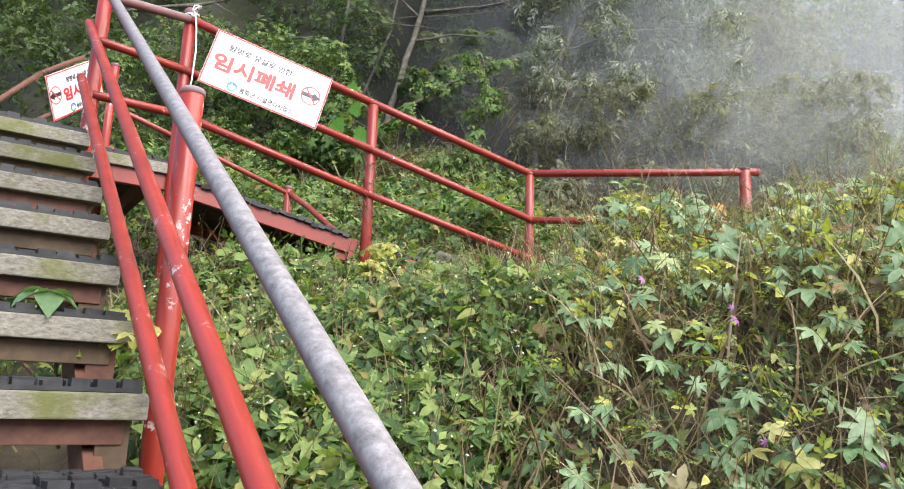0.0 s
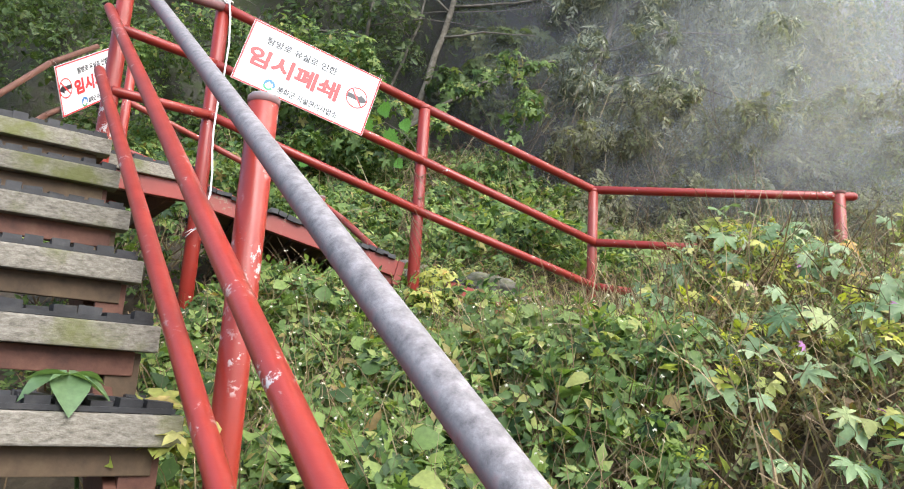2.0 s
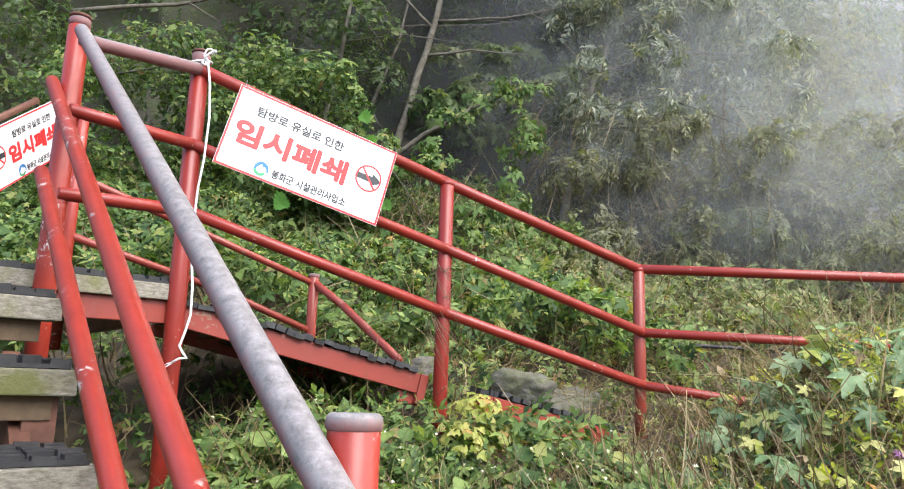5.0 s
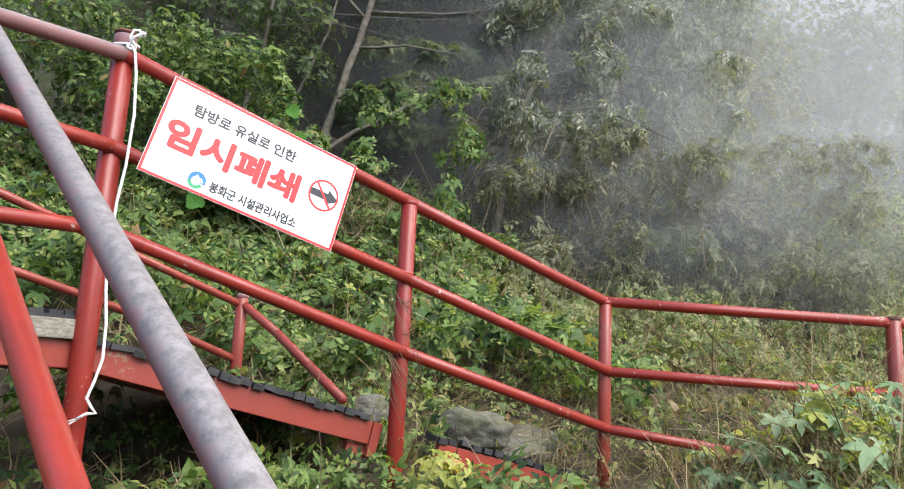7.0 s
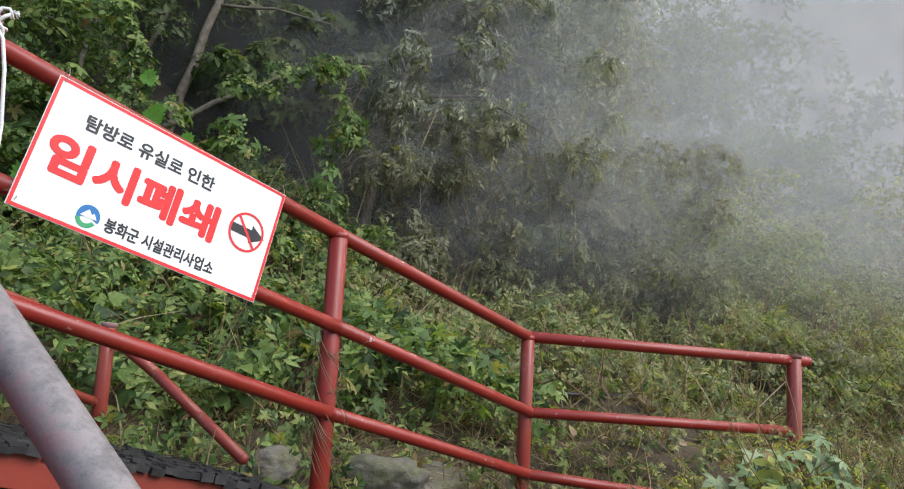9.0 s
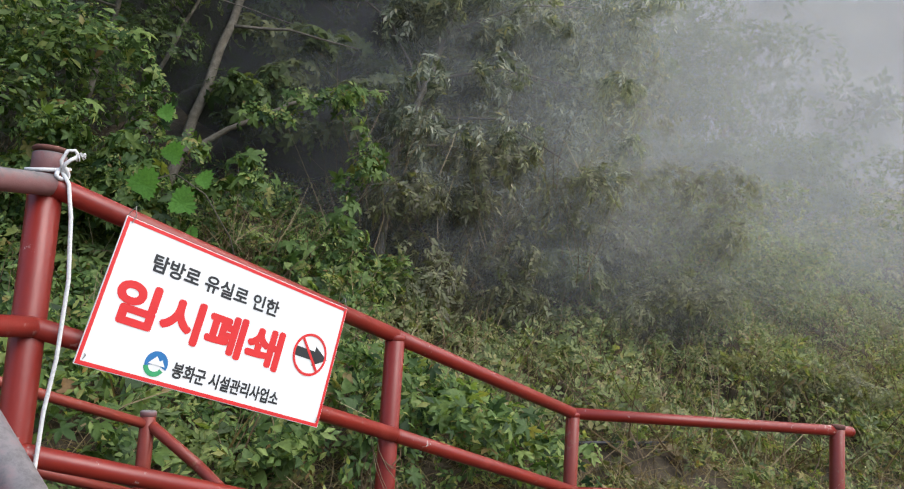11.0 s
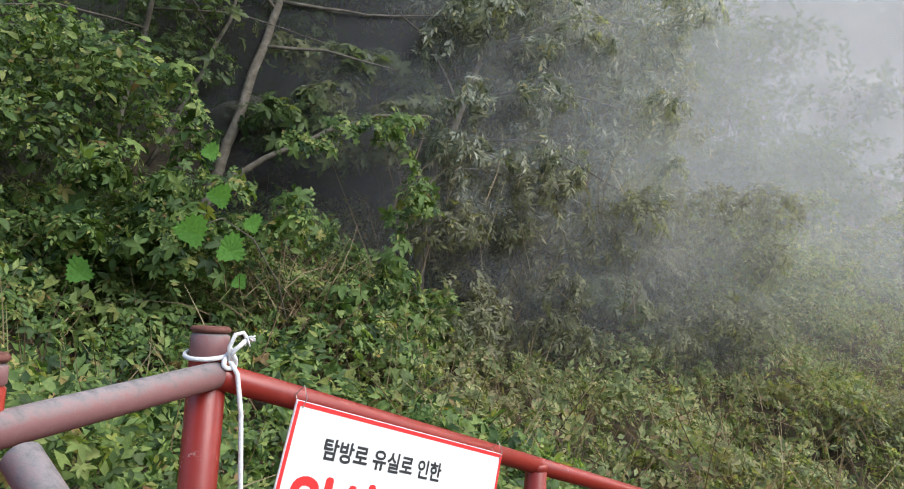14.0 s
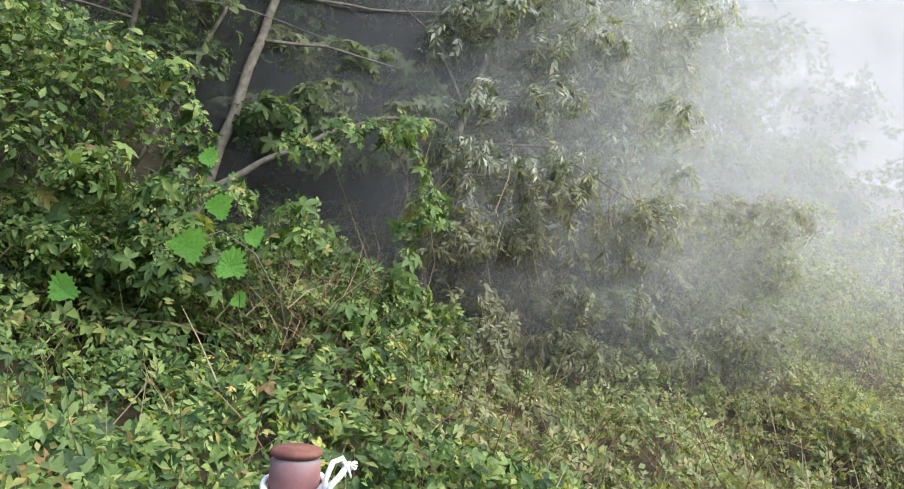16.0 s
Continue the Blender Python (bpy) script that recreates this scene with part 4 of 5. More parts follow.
stuff(foliage("bank_vine_leaves", [spray(PALM5, p[::2], toward(len(p[::2]), 0.75, out, 0.42), (0.065, 0.125), gen.normal(-1.57, 0.7, len(p[::2]))), spray(PALM7, p[1::2], toward(len(p[1::2]), 0.75, out, 0.42), (0.055, 0.115), gen.normal(-1.57, 0.8, len(p[1::2]))), spray(PALM5, q, toward(len(q), 0.6, out, 0.5), (0.05, 0.1), gen.normal(-1.57, 0.8, len(q)))], PALE), "pale lobed hop-like vine leaves over the bank", "vine")
p = bank_crest(6500, 0.06)
stuff(foliage("bank_seed_heads", [spray(FAR_SPRIGS[0], p[::2], toward(len(p[::2]), 0.8), (0.03, 0.07)), stalks(blade(0.01, 0.6), p[1::2] - np.array((0, 0, 0.08)), (0.08, 0.24), 0.7)], WEED), "fine pale shoots and seed heads over the bank", "shoots")
p = bank_crest(620, 0.09)
stuff(foliage("bank_yellow_leaves", [spray(LEAF, p[::2], toward(len(p[::2]), 0.8), (0.03, 0.08)), spray(PALM5, p[1::2], toward(len(p[1::2]), 0.8, out, 0.5), (0.04, 0.08))], YELLOW), "yellowing and orange autumn leaves on the bank", "leaves")
p = bank_top(1700, 0.0, 0.25)
p = p[tufted(p, 0.9, 0.0)]
stuff(foliage("bank_dead_leaves", [spray(PALM5, p, toward(len(p), 0.1, (0, -0.6, 0), 0.9), (0.04, 0.09))], DRY), "curled dead brown leaves on the bank", "leaves")
p = bank_crest(120, 0.08)
stuff(foliage("bank_flowers", [spray(PALM7, p, toward(len(p), 0.6), (0.02, 0.035))], PETAL), "small purple flowers among the weeds", "flowers")


def stair_side(x, y):
    return off_stairs(x, y) & (x < 0.45 + 0.25 * np.sin(2 * y))


p = over_ground(11500, -1.7, 0.7, 2.0, 5.3, 0.2, 0.5, stair_side)
p = p[tufted(p, 0.45, -0.45)]
stuff(foliage("lush_weeds", [spray(SPRIGS[0], p[::4], toward(len(p[::4])), (0.08, 0.17)), spray(SPRIGS[2], p[1::4], toward(len(p[1::4])), (0.08, 0.17)), spray(PALM5, p[2::4], toward(len(p[2::4]), 0.7), (0.04, 0.09)), spray(PALM3, p[3::4], toward(len(p[3::4]), 0.7), (0.05, 0.1))], LUSH), "lush green weeds growing under and beside the stairs", "weeds")
p = over_ground(750, -1.6, 0.3, 2.0, 5.0, 0.3, 0.52, stair_side)
p = p[tufted(p, 0.8, -0.1)]
stuff(foliage("broad_weeds", [spray(ROUND_LEAF, p, toward(len(p), 0.9, (0, -0.7, 0), 0.4), (0.06, 0.13))], LUSH), "broad round green leaves beside the stairs", "leaves")
p = over_ground(2600, -1.6, 0.6, 2.2, 5.0, 0.2, 0.4, stair_side)
stuff(foliage("thin_stalks", [stalks(STALK, p, (0.15, 0.4), 0.6)], DRY), "thin dry stalks among the green weeds", "stalks")
p = over_ground(700, -1.6, 0.8, 2.4, 5.0, 0.4, 0.56, stair_side)
stuff(foliage("tiny_blossoms", [spray(PALM5, p, toward(len(p), 0.8), (0.008, 0.014))], WHITE_PETAL), "tiny white blossoms among the green weeds", "flowers")
# a yellow-leaved bush where the ramp breaks off
p, n = clumped([(-0.42, 5.2, 2.35), (-0.3, 5.3, 2.2), (-0.5, 5.15, 2.2)], [0.13, 0.15, 0.14], 3600)
stuff(foliage("yellow_bush", [spray(PALM3, p, n + np.array((0, -0.4, 0.3)), (0.03, 0.06))], YELLOW), "pale yellow leaves at the broken ramp end", "bush")


# ---- shelf and slope behind the fence ----
def shelf(x, y):
    return off_stairs(x, y) & (y > 5.2)


p = over_ground(16000, -2.6, 7.0, 5.2, 8.0, 0.0, 0.08, shelf)
p = p[tufted(p, 1.1, -0.25)]
stuff(foliage("dry_grass", [stalks(blade(0.02, 0.9), p, (0.08, 0.26), 1.1)], STRAW), "flattened dry grass on the washed-out trail", "grass")
p = over_ground(9500, -1.2, 9.0, 5.3, 8.4, 0.04, 0.24, shelf)
p = p[tufted(p, 0.9, 0.0)]
stuff(foliage("trail_weeds", [spray(SPRIGS[0], p[::3], toward(len(p[::3])), (0.07, 0.15)), spray(FAR_SPRIGS[0], p[1::3], toward(len(p[1::3])), (0.06, 0.13)), spray(PALM5, p[2::3], toward(len(p[2::3])), (0.04, 0.08))], WEED), "low weeds over the washed-out trail", "weeds")


def slope_left(x, y):
    return off_stairs(x, y) & (x < 0.9 + 0.5 * np.sin(2 * y))


p = over_ground(24000, -7.0, 1.3, 6.7, 11.6, 0.2, 0.8, slope_left)
p = p[tufted(p, 0.7, -0.4)]
stuff(foliage("slope_creepers", [spray(SPRIGS[0], p[::4], toward(len(p[::4])), (0.11, 0.22)), spray(SPRIGS[2], p[1::4], toward(len(p[1::4])), (0.1, 0.2)), spray(PALM5, p[2::4], toward(len(p[2::4]), 0.6), (0.055, 0.115)), spray(PALM3, p[3::4], toward(len(p[3::4]), 0.6), (0.06, 0.13))], LUSH), "lush green creepers covering the slope behind the landing", "creepers")
p = over_ground(900, -7.0, 1.3, 6.9, 10.5, 0.35, 0.75, slope_left)
p = p[tufted(p, 1.2, 0.2)]
stuff(foliage("slope_yellow_leaves", [spray(PALM5, p[::2], toward(len(p[::2])), (0.04, 0.08)), spray(SPRIGS[2], p[1::2], toward(len(p[1::2])), (0.07, 0.13))], YELLOW), "yellowing leaves among the slope creepers", "leaves")


def slope_right(x, y):
    return (x > 0.4 + 0.5 * np.sin(2 * y)) & (y > 7.8 - 0.1 * x)


p = over_ground(23000, 0.0, 14, 6.6, 13.5, 0.15, 0.8, slope_right)
p = p[tufted(p, 0.8, -0.4)]
stuff(foliage("slope_weeds", [spray(SPRIGS[0], p[::3], toward(len(p[::3])), (0.1, 0.22)), spray(FAR_SPRIGS[1], p[1::3], toward(len(p[1::3])), (0.09, 0.2)), spray(FAR_SPRIGS[2], p[2::3], toward(len(p[2::3])), (0.09, 0.18))], OLIVE), "dense yellow-green weeds on the hillside", "weeds")
p = over_ground(3500, -4, 12, 7.0, 12, 0.3, 0.6)
p[:, 2] -= 0.2
stuff(foliage("slope_stalks", [stalks(STALK, p, (0.4, 0.9), 0.6)], DRY), "brown dead stalks and creepers on the slope", "stalks")


# ---- cliff ----
def cliff_sheet():
    us, zs = np.linspace(-16, 6.5, 120), np.linspace(2.5, 18, 70)
    gu, gz = np.meshgrid(us, zs)
    y = 12.4 + 0.10 * (gz - 5) + 0.35 * np.sin(0.9 * gu + 0.4 * gz) + 0.25 * np.sin(2.3 * gu - 1.3 * gz) + 0.15 * np.sin(4.1 * gu + 3.0 * gz)
    y += np.clip(gu - 2.5, 0, 9) ** 2 * 0.25
    y += 0.8 * np.exp(-((gu - 0.7) / 0.7) ** 2 - ((gz - 5.3) / 0.9) ** 2)
    bed = np.floor(gz * 1.6 + 0.35 * gu + 0.6 * np.sin(gu * 1.3))
    y += 0.12 * np.sin(bed * 12.9898 + np.floor(gu * 1.1) * 4.1) + 0.1 * np.sin(7.3 * gu + 5.1 * np.sin(2.2 * gz))
    n, m = len(us), len(zs)
    verts = np.stack([gu, y, gz], -1).reshape(-1, 3)
    i = np.arange((m - 1) * (n - 1))
    a = (i // (n - 1)) * n + i % (n - 1)
    faces = np.stack([a, a + 1, a + n + 1, a + n], -1)
    me = bpy.data.meshes.new("cliff")
    me.from_pydata(verts.tolist(), [], faces.tolist())
    me.polygons.foreach_set("use_smooth", [True] * len(faces))
    me.materials.append(MOSSY_ROCK)
    return new("cliff", me)


tagged(cliff_sheet(), "dark wet rock face behind hanging plants", "cliff", kind="structure")


def boulder(x, y, z, size, seed, mat, label):
    rng = random.Random(seed)
    bm = bmesh.new()
    bmesh.ops.create_icosphere(bm, subdivisions=5, radius=1.0)
    off = Vector((rng.uniform(-9, 9), rng.uniform(-9, 9), seed))
    for v in bm.verts:
        k = 1 + 0.35 * noise.noise(v.co * 0.9 + off) + 0.16 * noise.noise(v.co * 2.6 + off) + 0.09 * abs(noise.noise(v.co * 5 + off)) + 0.05 * noise.noise(v.co * 13 + off)
        v.co = Vector((v.co.x * size[0], v.co.y * size[1], v.co.z * size[2])) * k
        v.co.z = max(v.co.z, -size[2] * 0.5)
    me_ob = part("boulder", bm, mat, None, "", True)
    me_ob.matrix_world = pose(x, y, z, rng.uniform(-12, 12), rng.uniform(-12, 12), rng.uniform(0, 360))
    return tagged(me_ob, label, "rock")


boulder(-0.1, 6.32, 2.42, (0.26, 0.2, 0.15), 2, STONE, "pale weathered boulder beside the broken ramp")
boulder(0.24, 6.5, 2.34, (0.36, 0.22, 0.15), 3, STONE, "pale grey boulder half buried in dry grass")
boulder(-0.68, 6.15, 2.55, (0.16, 0.12, 0.09), 4, STONE, "small grey stone at the torn ramp end")
boulder(0.35, 11.7, 5.75, (0.75, 0.5, 0.32), 8, MOSSY_ROCK, "dark overhanging rock above a hollow")
boulder(-0.2, 12.0, 6.15, (0.75, 0.5, 0.36), 9, MOSSY_ROCK, "dark overhanging rock above a hollow")


# ---- trees and shrubs ----
def limb(points, r0, r1, bm):
    pts = [Vector(p) for p in points]
    fine = []
    for a, b in zip(pts, pts[1:]):
        for k in range(4):
            q = a.lerp(b, k / 4)
            fine.append(q + Vector((noise.noise(q * 2.1), noise.noise(q * 2.1 + Vector((9, 0, 0))), 0)) * 0.06)
    fine.append(pts[-1])
    swept(bm, fine, r0, 10, r1 / r0)


def tree(label, trunk, radius, branches, clumps, per, sets, mat, category="tree", size=(0.16, 0.3), droop=False):
    """A tapering trunk with limbs and a crown of leafy clumps with gaps between them."""
    t = thing("tree", label, category)
    bm = bmesh.new()
    limb(trunk, radius, radius * 0.45, bm)
    part("trunk", bm, BARK, t, "", True)
    for br in branches:
        bm = bmesh.new()
        limb(br, radius * 0.34, radius * 0.1, bm)
        part("limb", bm, BARK, t, "", True)
    if clumps:
        p, n = clumped([c[:3] for c in clumps], [c[3] for c in clumps], per)
        k = len(sets)
        out = []
        for i, s in enumerate(sets):
            nn = n[i::k] + np.array((0, -0.2, 0.25)) + gen.normal(0, 0.45, n[i::k].shape)
            if droop:
                spin = gen.normal(-math.pi / 2, 0.9, len(nn))
                nn = nn + gen.normal(0, 0.5, nn.shape)
                out.append(spray(s, p[i::k], nn, size, spin, (-0.3, 0.25)))
            else:
                out.append(spray(s, p[i::k], nn, size))
        foliage("crown", out, mat, t)
    return t


def cloud(n, x, y, z, r):
    """Random clump places and sizes inside a box."""
    return [(gen.uniform(*x), gen.uniform(*y), gen.uniform(*z), gen.uniform(*r)) for _ in range(n)]


tree("slender grey tree leaning in front of the dark cliff", [(-1.3, 10.6, 4.8), (-1.12, 10.6, 5.52), (-0.97, 10.6, 6.1), (-0.8, 10.6, 6.755), (-0.6, 10.6, 7.6), (-0.3, 10.5, 9.0), (-0.1, 10.4, 10.8)], 0.06,
     [[(-0.7, 10.6, 7.2), (0.2, 10.4, 7.2), (1.2, 10.2, 7.35)], [(-0.72, 10.6, 7.1), (-1.3, 10.5, 7.7), (-2.1, 10.3, 8.1)], [(-0.82, 10.6, 6.7), (-0.2, 10.4, 6.72), (0.5, 10.2, 6.6)]], cloud(16, (-2.0, 1.4), (9.8, 11.4), (8.2, 10.8), (0.4, 0.8)), 420, FAR_SPRIGS[:2], WOODLAND)
tree("thin crooked sapling in front of the dark cliff", [(-2.15, 10.7, 5.0), (-2.01, 10.6, 5.956), (-1.88, 10.6, 6.7), (-1.7, 10.5, 8.0), (-1.7, 10.4, 9.4)], 0.036,
     [[(-1.95, 10.6, 6.3), (-1.5, 10.4, 5.9), (-1.3, 10.3, 5.6)], [(-1.97, 10.6, 6.15), (-2.6, 10.3, 6.1), (-3.3, 10.1, 5.95)], [(-1.85, 10.6, 6.85), (-1.1, 10.5, 6.95), (-0.2, 10.4, 6.8)], [(-1.88, 10.6, 6.65), (-2.6, 10.3, 6.6), (-3.4, 10.0, 6.3)]], cloud(9, (-3.2, -0.8), (9.8, 11.2), (8.0, 10.0), (0.3, 0.6)), 420, SPRIGS[1:], WOODLAND)
tree("slender dark stem leaning against the cliff", [(-1.75, 10.9, 5.4), (-1.36, 10.7, 6.35), (-1.135, 10.6, 6.894), (-0.9, 10.5, 8.0)], 0.026, [], [], 0, [], WOODLAND)
tree("leaning tree with drooping grey-green leaves on the hillside", [(1.0, 10.5, 3.7), (1.05, 10.6, 4.9), (1.09, 10.6, 5.475), (1.2, 10.6, 5.85), (1.561, 10.6, 6.746), (1.834, 10.6, 7.79), (2.1, 10.5, 9.4)], 0.062,
     [[(1.15, 10.6, 5.72), (1.7, 10.3, 5.75), (2.3, 10.0, 5.65)], [(1.5, 10.6, 6.6), (2.3, 10.2, 6.75), (3.2, 9.9, 6.6)], [(1.7, 10.6, 7.2), (2.5, 10.2, 7.6), (3.4, 10.0, 7.7)], [(1.4, 10.6, 6.4), (0.9, 10.3, 7.0), (0.4, 10.1, 7.2)], [(1.3, 10.6, 6.1), (2.2, 10.1, 6.1), (3.0, 9.7, 5.6)]],
     cloud(95, (0.9, 4.1), (9.8, 11.0), (5.1, 7.7), (0.14, 0.36)) + cloud(45, (0.6, 4.4), (9.9, 11.4), (7.4, 10), (0.3, 0.55)), 300, [HANG, SPRIGS[1], FAR_SPRIGS[1]], GREYISH, size=(0.13, 0.26), droop=True)

# leafy growth hanging over the cliff and banked up at its foot
def skin(name, clumps, per, templates, mat, size, label, category, droop=False):
    p, n = clumped([c[:3] for c in clumps], [c[3] for c in clumps], per)
    n = n + np.array((0, -0.3, 0.2)) + gen.normal(0, 0.4, n.shape)
    k = len(templates)
    sets = [spray(t, p[i::k], n[i::k], size, gen.normal(-1.57, 0.9, len(p[i::k])) if droop else None) for i, t in enumerate(templates)]
    return stuff(foliage(name, sets, mat), label, category)


skin("cliff_creepers", cloud(95, (-8.5, -1.5), (9.9, 11.8), (4.0, 7.0), (0.35, 0.7)) + cloud(70, (-9, -1.6), (10.7, 12.4), (6.5, 11.5), (0.4, 0.9)), 330, [FAR_SPRIGS[0], FAR_SPRIGS[2], LEAF], WOODLAND, (0.08, 0.15), "dark green creepers and shrubs climbing the cliff", "creepers")
skin("lit_creepers", cloud(52, (-5.0, -1.5), (9.4, 10.5), (4.5, 6.3), (0.25, 0.5)) + cloud(24, (-2.2, -0.5), (9.4, 10.5), (3.8, 4.6), (0.2, 0.4)), 620, [LEAF, FAR_SPRIGS[2]], LUSH, (0.06, 0.13), "bright green creepers over the slope shrubs", "creepers")
skin("climbing_shoots", [(-1.6 + 0.1 * math.sin(5 * z), 9.2, z, 0.2 - 0.05 * (z - 4.4)) for z in np.arange(4.3, 5.9, 0.12)] + cloud(18, (-2.3, -0.6), (9.0, 9.5), (4.3, 5.2), (0.15, 0.3)), 900, [SPRIGS[2], PALM5, SPRIGS[0]], LUSH, (0.07, 0.15), "green shoots climbing a leaning stem", "creepers")
skin("overhang_creepers", cloud(34, (-0.7, 1.3), (10.4, 11.2), (5.7, 6.9), (0.18, 0.38)) + cloud(26, (-1.0, 2.0), (11.6, 12.3), (7.2, 11.0), (0.35, 0.7)), 560, [PALM5, FAR_SPRIGS[1]], WOODLAND, (0.08, 0.17), "green creepers draped over the rock", "creepers", True)
skin("hillside_thicket", cloud(85, (1.0, 5.6), (9.8, 11.2), (3.7, 5.7), (0.3, 0.6)) + cloud(70, (1.2, 5.8), (10.9, 12.5), (4.6, 10.0), (0.45, 0.95)), 300, [SPRIGS[1], HANG, FAR_SPRIGS[0]], BROWNISH, (0.11, 0.23), "brownish green thicket at the cliff foot", "thicket", True)
skin("hanging_vine", [(0.12 + 0.1 * (5.7 - z) + 0.1 * math.sin(4 * z) + gen.uniform(-0.12, 0.12), 9.1, z, 0.12 + 0.06 * math.sin(9 * z)) for z in np.arange(4.0, 5.8, 0.1)] + cloud(9, (-0.45, 0.35), (9.0, 9.4), (3.9, 4.35), (0.12, 0.25)), 1000, [PALM5, SPRIGS[2], SPRIGS[0]], LUSH, (0.06, 0.14), "bright green vine hanging in a column before the hollow", "vine", True)
arch = thing("arching_branch", "leafy brown branch arching over the dark hollow", "branch")
bm = bmesh.new()
limb([(-1.25, 10.3, 5.15), (-0.75, 10.25, 5.5), (-0.2, 10.2, 5.85), (0.25, 10.1, 6.05), (0.75, 9.9, 6.1)], 0.035, 0.012, bm)
part("branch", bm, BARK, arch, "", True)
p, n = clumped([(-0.6 + 0.085 * k, 9.9, 5.55 + 0.036 * k + gen.uniform(-0.1, 0.08)) for k in range(16)], [gen.uniform(0.08, 0.17) for _ in range(16)], 600)
foliage("leaves", [spray(PALM5, p[::2], n[::2] + np.array((0, -0.6, 0.2)), (0.06, 0.12)), spray(SPRIGS[2], p[1::2], n[1::2] + np.array((0, -0.6, 0.2)), (0.09, 0.17))], LUSH, arch)
p = np.stack([gen.uniform(0.2, 3.5, 260), gen.uniform(9.6, 10.4, 260), gen.uniform(4.0, 5.6, 260)], 1)
stuff(foliage("dead_vines", [stalks(blade(0.004, 0.6), p, (0.5, 1.2), 0.4)], DRY), "dead brown vines hanging before the cliff", "vines")
p = np.stack([gen.normal(-0.5, 0.35, 900), gen.uniform(8.9, 9.8, 900), gen.uniform(3.5, 4.3, 900)], 1)
stuff(foliage("dead_brush", [stalks(blade(0.007, 0.9), p, (0.25, 0.7), 0.7)], DRY), "tangled dead brown brush under the vine leaves", "brush")

# trees fading into the mist
FAR_TREES = [(5.2, 14.2, 6.0, 5.5, 1.7), (8.8, 16.0, 6.4, 5.0, 2.2), (12.5, 15.5, 5.6, 2.6, 2.4), (15.5, 20.0, 8.0, 5.5, 3.2), (9.0, 22.0, 9.8, 8.0, 3.6), (4.0, 16.0, 8.0, 8.0, 2.6), (20.0, 25.0, 10.5, 5.0, 4.0), (26.0, 27.0, 10.0, 4.0, 4.5)]
for x, y, z0, h, w in FAR_TREES:
    crown = cloud(46, (x - w, x + w), (y - w * 0.6, y + w * 0.6), (z0 - 0.3, z0 + h), (0.5, 1.1))
    tree("misty broadleaf tree on the far hillside", [(x, y, z0 - 1.5), (x + 0.2, y, z0 + h * 0.4), (x - 0.1, y, z0 + h * 0.9)], 0.13, [[(x, y, z0 + h * 0.35), (x + w * 0.5, y - 0.4, z0 + h * 0.6)], [(x, y, z0 + h * 0.4), (x - w * 0.5, y - 0.4, z0 + h * 0.65)]], crown, 120, [FAR_SPRIGS[0], FAR_SPRIGS[2]], WOODLAND, size=(0.16, 0.32))
skin("misty_shrubs", cloud(40, (5.2, 9.0), (11.0, 13.0), (4.0, 5.3), (0.4, 0.8)) + cloud(60, (8, 17), (11.5, 17), (4.2, 6.2), (0.5, 1.0)), 220, [FAR_SPRIGS[0], FAR_SPRIGS[2]], OLIVE, (0.1, 0.2), "pale green shrubs on the misty hillside", "shrubs")
skin("dry_bush", cloud(12, (4.8, 6.0), (8.0, 9.0), (3.05, 3.45), (0.25, 0.4)), 700, [FAR_SPRIGS[1], FAR_SPRIGS[0]], BROWNISH, (0.06, 0.13), "greyish brown dying bush on the hillside", "bush")
skin("far_woods", cloud(300, (-4, 50), (26, 34), (12, 36), (1.8, 3.2)), 20, [FAR_SPRIGS[0], FAR_SPRIGS[2]], WOODLAND, (0.7, 1.3), "far woods fading into white mist", "woods")


